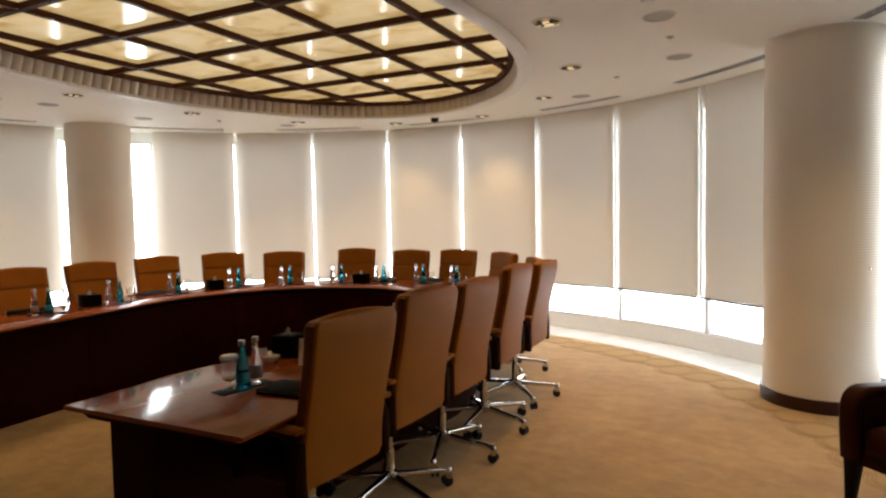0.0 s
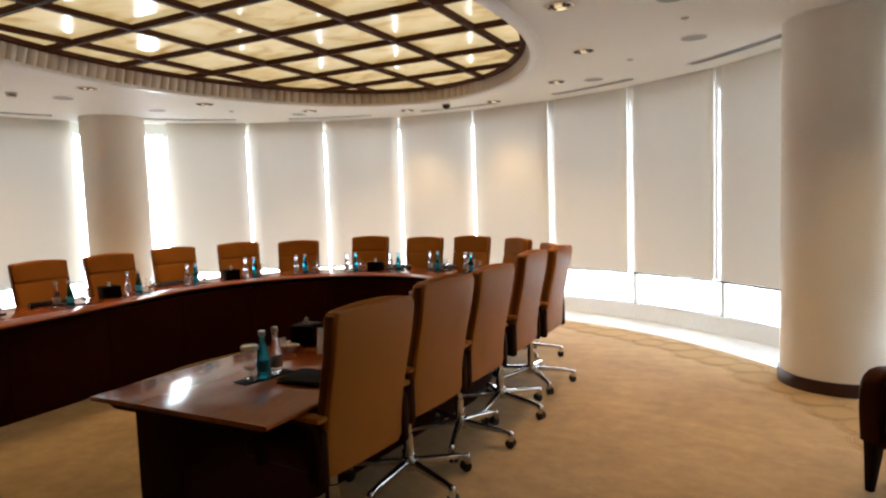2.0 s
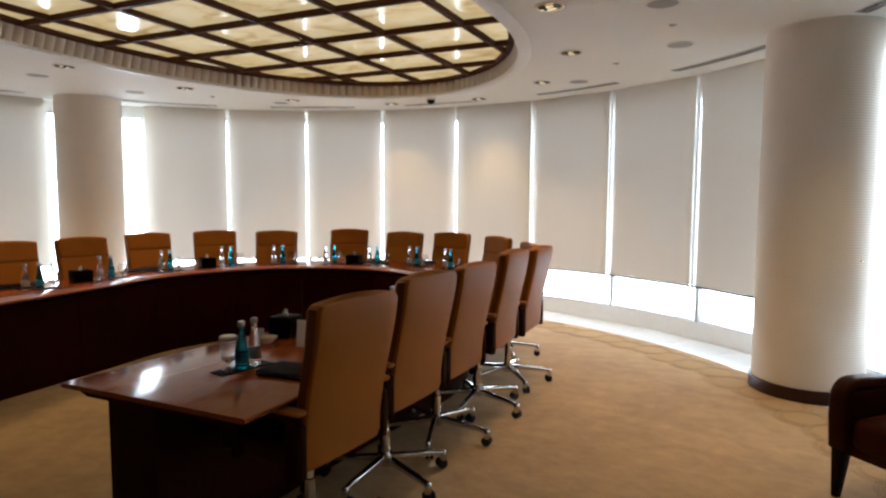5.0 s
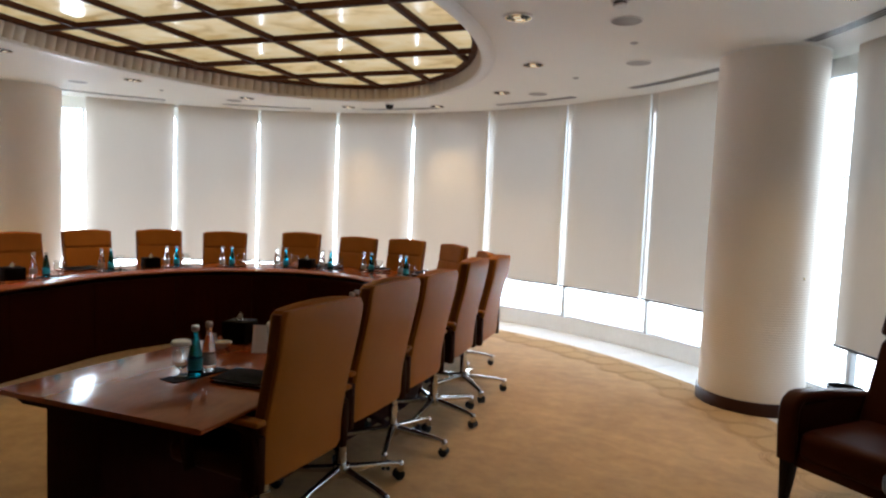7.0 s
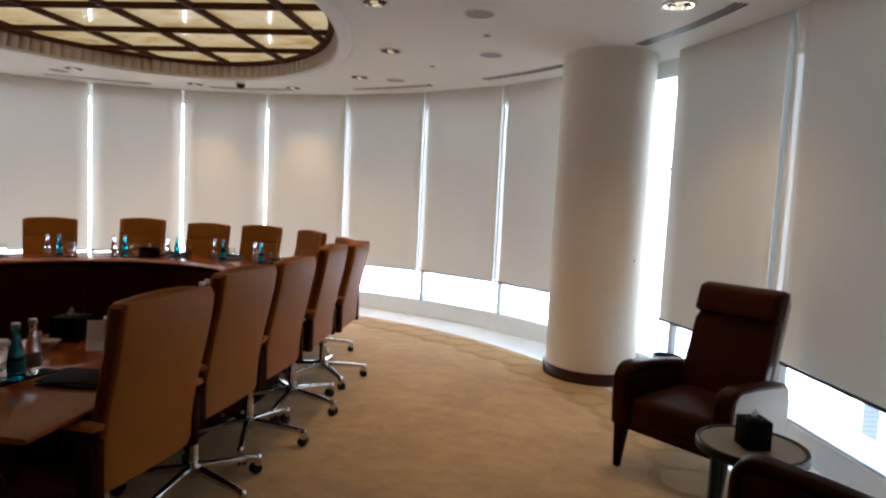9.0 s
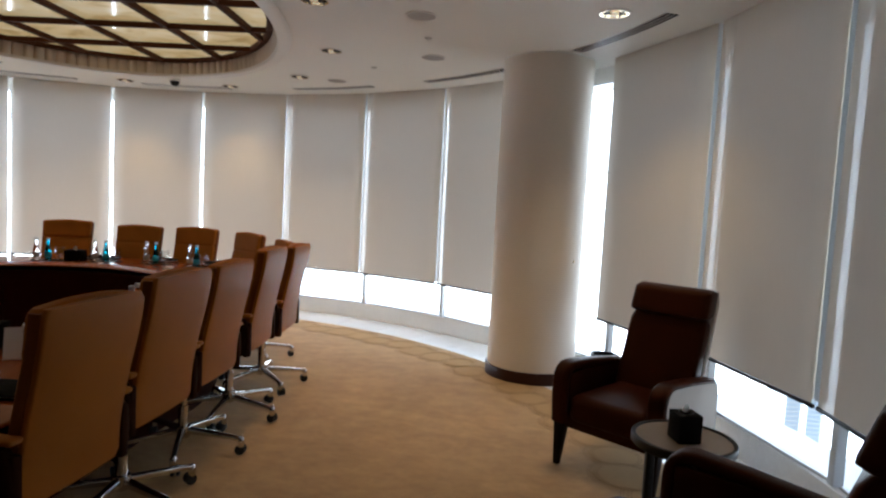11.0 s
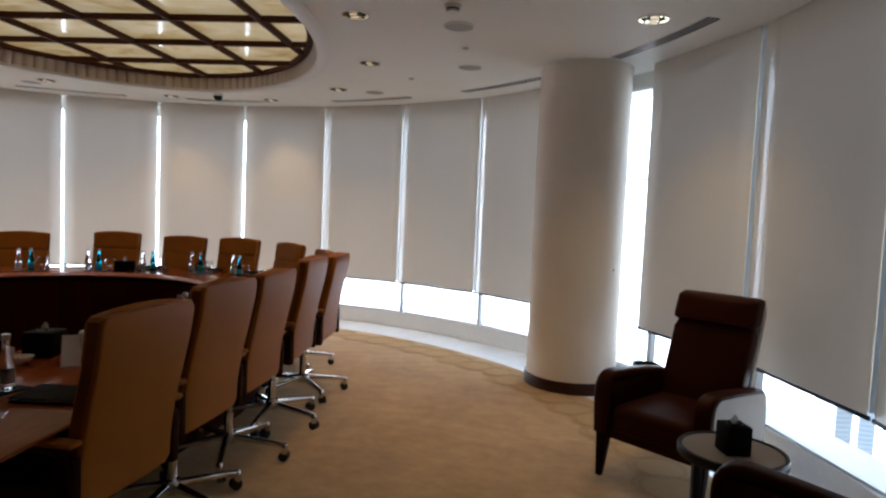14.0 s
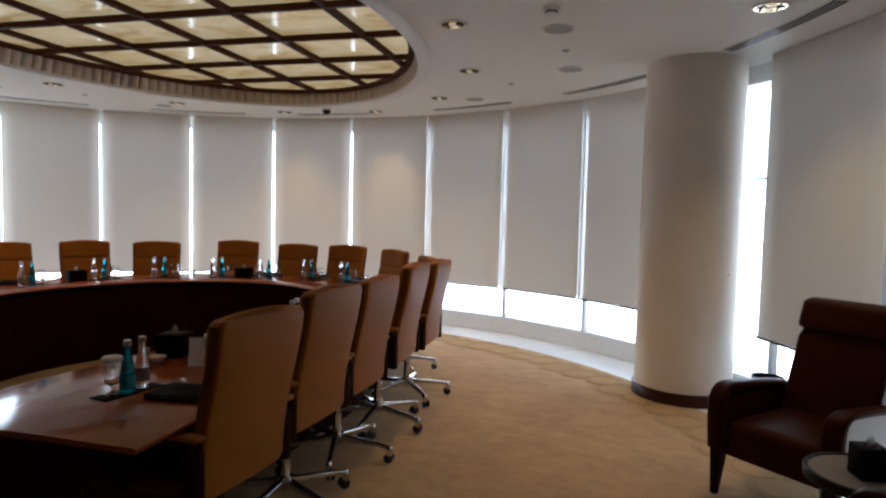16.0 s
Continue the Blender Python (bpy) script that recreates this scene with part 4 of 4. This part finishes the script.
# one setting a seat: place, the way its row runs, and which extra things lie by it
SETTINGS = [
    (-1.78, -0.20, 62, "t"), (-1.57, 0.36, 66, "n"), (-1.65, 1.07, 74, "t"), (-1.66, 1.75, 84, "n"), (-1.48, 2.42, 62, "t"),
    (-1.08, 2.82, 48, ""), (-0.58, 3.12, 22, ""), (-0.09, 3.27, 10, "tn"), (0.40, 3.31, -8, "n"), (0.87, 3.19, -30, "n"),
]
for x, y, row, extra in SETTINGS:
    d = Vector((math.cos(radians(row)), math.sin(radians(row)), 0))
    out = Vector((-d.y, d.x, 0))
    out = out if out.dot(Vector((x, y - 1.0, 0))) > 0 else -out
    c = Vector((x, y, 0))
    for off, kind in ((-0.10, "b"), (0.0, "t"), (0.10, "g")):
        p = c + d * off
        if kind == "g":
            goblet(p.x, p.y)
        else:
            bottle(p.x, p.y, kind == "t")
    mat_tray(x, y, row, 0.29, 0.10)
    if "t" in extra:
        p = c - d * 0.27 - out * 0.03
        tissue_box(p.x, p.y, TOP + 0.001, row, 0.155, 0.105)
    if "n" in extra:
        p = c + out * 0.26 - d * 0.12
        notebook(p.x, p.y, row + 90 - 90, 0.30, 0.22)

# the setting at the near end of the table
goblet(1.588, -0.797, True, 0.9)
bottle(1.612, -0.742, True)
bottle(1.610, -0.657, False)
mat_tray(1.603, -0.727, 78, 0.27, 0.095)
notebook(1.850, -0.690, 4, 0.255, 0.185)
tissue_box(1.36, -0.13, TOP + 0.001, 8, 0.135, 0.115)
bottle(1.68, 0.50, True)
bottle(1.66, 0.60, False)
goblet(1.70, 0.40)
mat_tray(1.67, 0.53, 88, 0.28, 0.11)
tissue_box(1.45, 1.25, TOP + 0.001, 4, 0.13, 0.085)


def bowl(x, y):
    b = thing("snack_bowl", Matrix.Translation((x, y, TOP + 0.001)) @ Matrix.Rotation(radians(35), 4, "Z") @ Matrix.Diagonal((1.05, 0.68, 0.85, 1)), "small white porcelain snack bowl with sweets", "bowl")
    bm = bmesh.new()
    lathe(bm, [(0, 0.002), (0.024, 0), (0.028, 0.004), (0.050, 0.028), (0.056, 0.040), (0.054, 0.041), (0.046, 0.030), (0.024, 0.010), (0, 0.008)], 28)
    part("dish", bm, PORCELAIN, b)
    rnd = random.Random(3)
    for k in range(9):
        bm = bmesh.new()
        a, r = rnd.uniform(0, 6.28), rnd.uniform(0, 0.028)
        bmesh.ops.create_icosphere(bm, subdivisions=1, radius=0.010, matrix=Matrix.Translation((r * math.cos(a), r * math.sin(a), 0.022 + rnd.uniform(0, 0.016))) @ Matrix.Diagonal((1.3, 0.9, 0.8, 1)))
        part("sweet", bm, material("sweet wrapper", (0.62, 0.50, 0.28), 0.35, vary=0.2, scale=50) if k == 0 else bpy.data.materials["sweet wrapper"], b)


bowl(1.375, -0.305)


mat_tray(1.66, -0.10, 84, 0.28, 0.12)
goblet(1.640, -0.215, True, 1.0)
card = thing("tent_card", Matrix.Translation((1.602, -0.234, TOP + 0.001)) @ Matrix.Rotation(radians(-62), 4, "Z"), "blank white folded name card standing on the table", "card")
for sx in (-1, 1):
    bm = bmesh.new()
    box(bm, (sx * 0.022, 0, 0.065), (0.0016, 0.130, 0.137), Matrix.Rotation(radians(-19 * sx), 3, "Y"))
    part("leaf", bm, PAPER, card, "", False)

small = thing("place_card", Matrix.Translation((1.215, -0.178, TOP + 0.001)) @ Matrix.Rotation(radians(-40), 4, "Z"), "small white folded card beside the snack bowl", "card")
for sx in (-1, 1):
    bm = bmesh.new()
    box(bm, (sx * 0.0065, 0, 0.0185), (0.0012, 0.046, 0.038), Matrix.Rotation(radians(-19 * sx), 3, "Y"))
    part("leaf", bm, PAPER, small, "", False)

phone = thing("conference_phone", Matrix.Translation((-1.56, -0.74, TOP + 0.001)) @ Matrix.Rotation(radians(70), 4, "Z"), "black desk telephone with a handset", "telephone")
bm = bmesh.new()
loft(bm, [[(px, py, 0) for px, py in rounded(0.22, 0.20, 0.02)], [(px, py, 0.03 + 0.10 * (py + 0.1)) for px, py in rounded(0.22, 0.20, 0.02)], [(px * 0.95, py * 0.95, 0.05 + 0.28 * (py + 0.1)) for px, py in rounded(0.22, 0.20, 0.02)]])
part("base", bm, BLACK, phone)
bm = bmesh.new()
sweep(bm, [(-0.085, -0.09, 0.085), (-0.085, -0.05, 0.098), (-0.085, 0.05, 0.125), (-0.085, 0.09, 0.128)], rounded(0.045, 0.03, 0.012, 3))
part("handset", bm, BLACK, phone)

# ---------------------------------------------------------------- ceiling fittings
def downlight(x, y):
    d = thing("downlight", Matrix.Translation((x, y, H)), "round recessed downlight with a chrome reflector", "ceiling light", "downlights in the ceiling")
    bm = bmesh.new()
    lathe(bm, [(0.108, 0.0), (0.108, -0.004), (0.101, -0.009), (0.092, -0.008), (0.090, -0.002)], 36)
    part("trim_ring", bm, TRIM_WHITE, d, "white trim ring")
    bm = bmesh.new()
    n = 36
    rings = []
    for r, z in ((0.091, -0.007), (0.080, -0.0055), (0.066, -0.0035), (0.048, -0.002), (0.001, -0.002)):
        rings.append([((r + 0.003 * (k % 2)) * math.cos(2 * math.pi * k / n), (r + 0.003 * (k % 2)) * math.sin(2 * math.pi * k / n), z) for k in range(n)])
    loft(bm, rings, False)
    part("reflector", bm, REFLECTOR, d, "faceted chrome reflector", False)
    for sx in (-1, 1):
        bm = bmesh.new()
        lathe(bm, [(0.0, -0.024), (0.005, -0.024), (0.0065, -0.020), (0.0065, 0.020), (0.005, 0.024), (0.0, 0.024)], 12,
              Matrix.Translation((0, sx * 0.030, -0.0105)) @ Matrix.Rotation(math.pi / 2, 4, "Y"))
        part("bulb", bm, BULB, d, "glowing tube")
    bm = bmesh.new()
    box(bm, (0, 0, -0.007), (0.160, 0.010, 0.008), None, 0.002, 1)
    part("vane", bm, BLACK, d)
    for sx in (-1, 1):
        bm = bmesh.new()
        box(bm, (sx * 0.048, 0, -0.0065), (0.010, 0.130, 0.007), None, 0.002, 1)
        part("vane", bm, BLACK, d)
    lamp = new("downlight_lamp", bpy.data.lights.new("downlight_lamp", "SPOT"))
    lamp.data.energy, lamp.data.color = LAMP_W, LAMP_COLOUR
    lamp.data.spot_size, lamp.data.spot_blend, lamp.data.shadow_soft_size = radians(104), 1.0, 0.06
    lamp.matrix_world = Matrix.Translation((x, y, H - 0.035))


for x, y in ((2.42, 1.345), (2.24, 2.704), (1.625, 3.955), (0.56, 4.75), (-0.70, 4.68), (-1.74, 3.875), (-2.345, 2.645), (-2.472, 1.262)):
    downlight(x, y)
# the last two are added to brighten the carpet and table to the west
for x, y in ((4.385, 1.338), (-4.42, 1.15), (-2.30, -0.12), (-1.75, -1.45)):
    downlight(x, y)


def ceiling_speaker(x, y):
    s = thing("ceiling_speaker", Matrix.Translation((x, y, H)), "round flush ceiling loudspeaker with a grey grille", "loudspeaker", "loudspeakers in the ceiling")
    bm = bmesh.new()
    lathe(bm, [(0.112, 0.0), (0.112, -0.004), (0.106, -0.007), (0.100, -0.006)], 36)
    part("rim", bm, TRIM_WHITE, s)
    bm = bmesh.new()
    lathe(bm, [(0.101, -0.004), (0.060, -0.007), (0.0, -0.008)], 36)
    part("grille", bm, SPEAKER, s, "grey perforated grille")


for x, y in ((3.11, 1.576), (3.133, 2.788), (2.005, 4.085), (-2.05, 4.02), (-3.19, 0.45), (-3.18, 1.446), (-3.165, 2.62)):
    ceiling_speaker(x, y)


def sprinkler(x, y):
    s = thing("sprinkler_head", Matrix.Translation((x, y, H)), "small white sprinkler cover plate", "sprinkler", "sprinklers in the ceiling")
    bm = bmesh.new()
    lathe(bm, [(0.030, 0), (0.030, -0.003), (0.024, -0.005), (0.009, -0.006)], 20)
    part("plate", bm, SPEAKER, s)
    bm = bmesh.new()
    lathe(bm, [(0.009, -0.004), (0.008, -0.012), (0.012, -0.013), (0.012, -0.015), (0, -0.015)], 14)
    part("deflector", bm, STEEL, s)


for x, y in ((3.128, 2.144), (2.529, 3.314), (-2.517, 3.241), (-2.513, 0.305), (-3.187, 0.236)):
    sprinkler(x, y)


def smoke_detector(x, y):
    s = thing("smoke_detector", Matrix.Translation((x, y, H)), "round smoke detector with a dark band", "smoke detector", "detectors in the ceiling")
    bm = bmesh.new()
    lathe(bm, [(0.055, 0), (0.055, -0.018), (0.050, -0.022), (0.040, -0.022)], 24)
    part("base", bm, TRIM_WHITE, s)
    bm = bmesh.new()
    lathe(bm, [(0.040, -0.018), (0.040, -0.034), (0, -0.034)], 24)
    part("chamber", bm, BLACK, s, "dark slotted chamber")
    bm = bmesh.new()
    lathe(bm, [(0.044, -0.033), (0.040, -0.046), (0, -0.048)], 24)
    part("cap", bm, TRIM_WHITE, s)


smoke_detector(3.10, 1.13)
smoke_detector(-3.28, 0.97)

cctv = thing("dome_camera", Matrix.Translation((0.02, 4.44, H)), "small dark dome security camera on the ceiling", "security camera")
bm = bmesh.new()
lathe(bm, [(0.062, 0), (0.062, -0.022), (0.052, -0.030)], 24)
part("base", bm, TRIM_WHITE, cctv)
bm = bmesh.new()
lathe(bm, [(0.052, -0.026), (0.052, -0.045), (0.042, -0.068), (0.022, -0.082), (0, -0.086)], 24)
part("dome", bm, BLACK, cctv, "smoked dome")


def slot_diffuser(a0, a1, r=4.92):
    """A linear air slot that follows the window wall."""
    s = thing("air_slot", Matrix.Identity(4), "linear slot air diffuser with black slots in the ceiling", "air diffuser", "air slots in the ceiling")
    for k in range(3):
        bm = bmesh.new()
        rings = []
        for i in range(13):
            a = radians(a0 + (a1 - a0) * i / 12)
            r0 = r - 0.0465 + 0.032 * k
            rings.append([at(r0, a, H + 0.001), at(r0 + 0.0235, a, H + 0.001), at(r0 + 0.0235, a, H - 0.004), at(r0, a, H - 0.004)])
        loft(bm, rings)
        part("slot", bm, GRILLE_DARK, s, "", False)
    for k in range(4):
        bm = bmesh.new()
        rings = []
        for i in range(13):
            a = radians(a0 + (a1 - a0) * i / 12)
            r0 = r - 0.0545 + 0.032 * k
            rings.append([at(r0, a, H + 0.001), at(r0 + 0.0075, a, H + 0.001), at(r0 + 0.0075, a, H - 0.007), at(r0, a, H - 0.007)])
        loft(bm, rings)
        part("blade", bm, BLADE, s, "", False)


for a0, a1 in ((16, 28.8), (37.7, 50.6), (61.7, 74.7), (-7, 6), (-29.8, -15.8), (-52.8, -38.5), (-78, -65)):
    slot_diffuser(a0, a1)

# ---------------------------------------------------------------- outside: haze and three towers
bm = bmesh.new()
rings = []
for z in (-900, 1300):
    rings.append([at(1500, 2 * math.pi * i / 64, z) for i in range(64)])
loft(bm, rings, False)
tagged(part("backdrop", bm, HAZE, None, "", False), "glowing backdrop of bright white haze over the distant city", "backdrop", kind="structure")


def tower(x, y, w, d, top, floors, face):
    t = thing("office_tower", Matrix.Translation((x, y, -420)) @ Matrix.Rotation(radians(face), 4, "Z"), "distant pale office tower in bright haze", "building", "towers outside")
    hgt = top + 420
    bm = bmesh.new()
    box(bm, (0, 0, hgt / 2), (w, d, hgt))
    part("wall", bm, TOWER_GLASS, t, "", False)
    step = 4.0
    for k in range(floors):
        z = hgt - 2 - k * step
        bm = bmesh.new()
        box(bm, (0, 0, z), (w + 1.2, d + 1.2, 1.7))
        part("balcony", bm, TOWER, t, "", False)
    bm = bmesh.new()
    box(bm, (0, 0, hgt + 3), (w * 0.5, d * 0.5, 6))
    part("roof", bm, TOWER, t, "", False)


tower(*at(600, radians(29.05))[:2], 14, 14, -100, 40, 8)
tower(*at(630, radians(30.75))[:2], 12, 13, -115, 36, -12)
tower(*at(760, radians(27.95))[:2], 10, 12, -125, 30, 20)

# ---------------------------------------------------------------- carpet motifs and stone border
def ring_motif(a, r, rad, lift):
    """A disc of greyer yarn with a double outline, in the overlapping chain along the carpet's edge;
    wider outlines run on below its neighbours and edge the chain."""
    x, y, _ = at(rad, a)
    m = Matrix.Translation((x, y, 0))
    bm = bmesh.new()
    lathe(bm, [(r + 0.010, 0.0062), (r + 0.009, 0.0072 + lift), (0, 0.0072 + lift)], 48, m)
    part("disc_motif", bm, GREY_CARPET, carpet, "", False)
    for rr, z in ((r, 0.0072 + lift), (r - 0.016, 0.0072 + lift), (r + 0.024, 0.0060), (r + 0.040, 0.0060)):
        bm = bmesh.new()
        lathe(bm, [(rr - 0.0024, z - 0.0004), (rr - 0.0015, z + 0.0009), (rr + 0.0015, z + 0.0009), (rr + 0.0024, z - 0.0004)], 48, m)
        part("ring_motif", bm, MOTIF, carpet, "", False)


for k in range(-20, 40):
    ring_motif(radians(3.55 * k), 0.160 + 0.018 * math.sin(k * 1.7), 4.575 + 0.04 * math.sin(k * 2.4), 0.0006 * (k % 3))

border = thing("stone_border", Matrix.Identity(4), "pale marble floor border between carpet and windows", "floor border", kind="structure")
for i in range(FIRST * 2, LAST * 2):
    a0, a1 = i * STEP / 2 + 0.0006, (i + 1) * STEP / 2 - 0.0006
    bm = bmesh.new()
    rings = []
    for k in range(4):
        a = a0 + (a1 - a0) * k / 3
        rings.append([at(CARPET_R + 0.002, a, -0.011), at(R_GLASS - 0.036, a, -0.011), at(R_GLASS - 0.036, a, 0.004), at(CARPET_R + 0.002, a, 0.004)])
    loft(bm, rings)
    part("tile", bm, MARBLE, border, "", False)
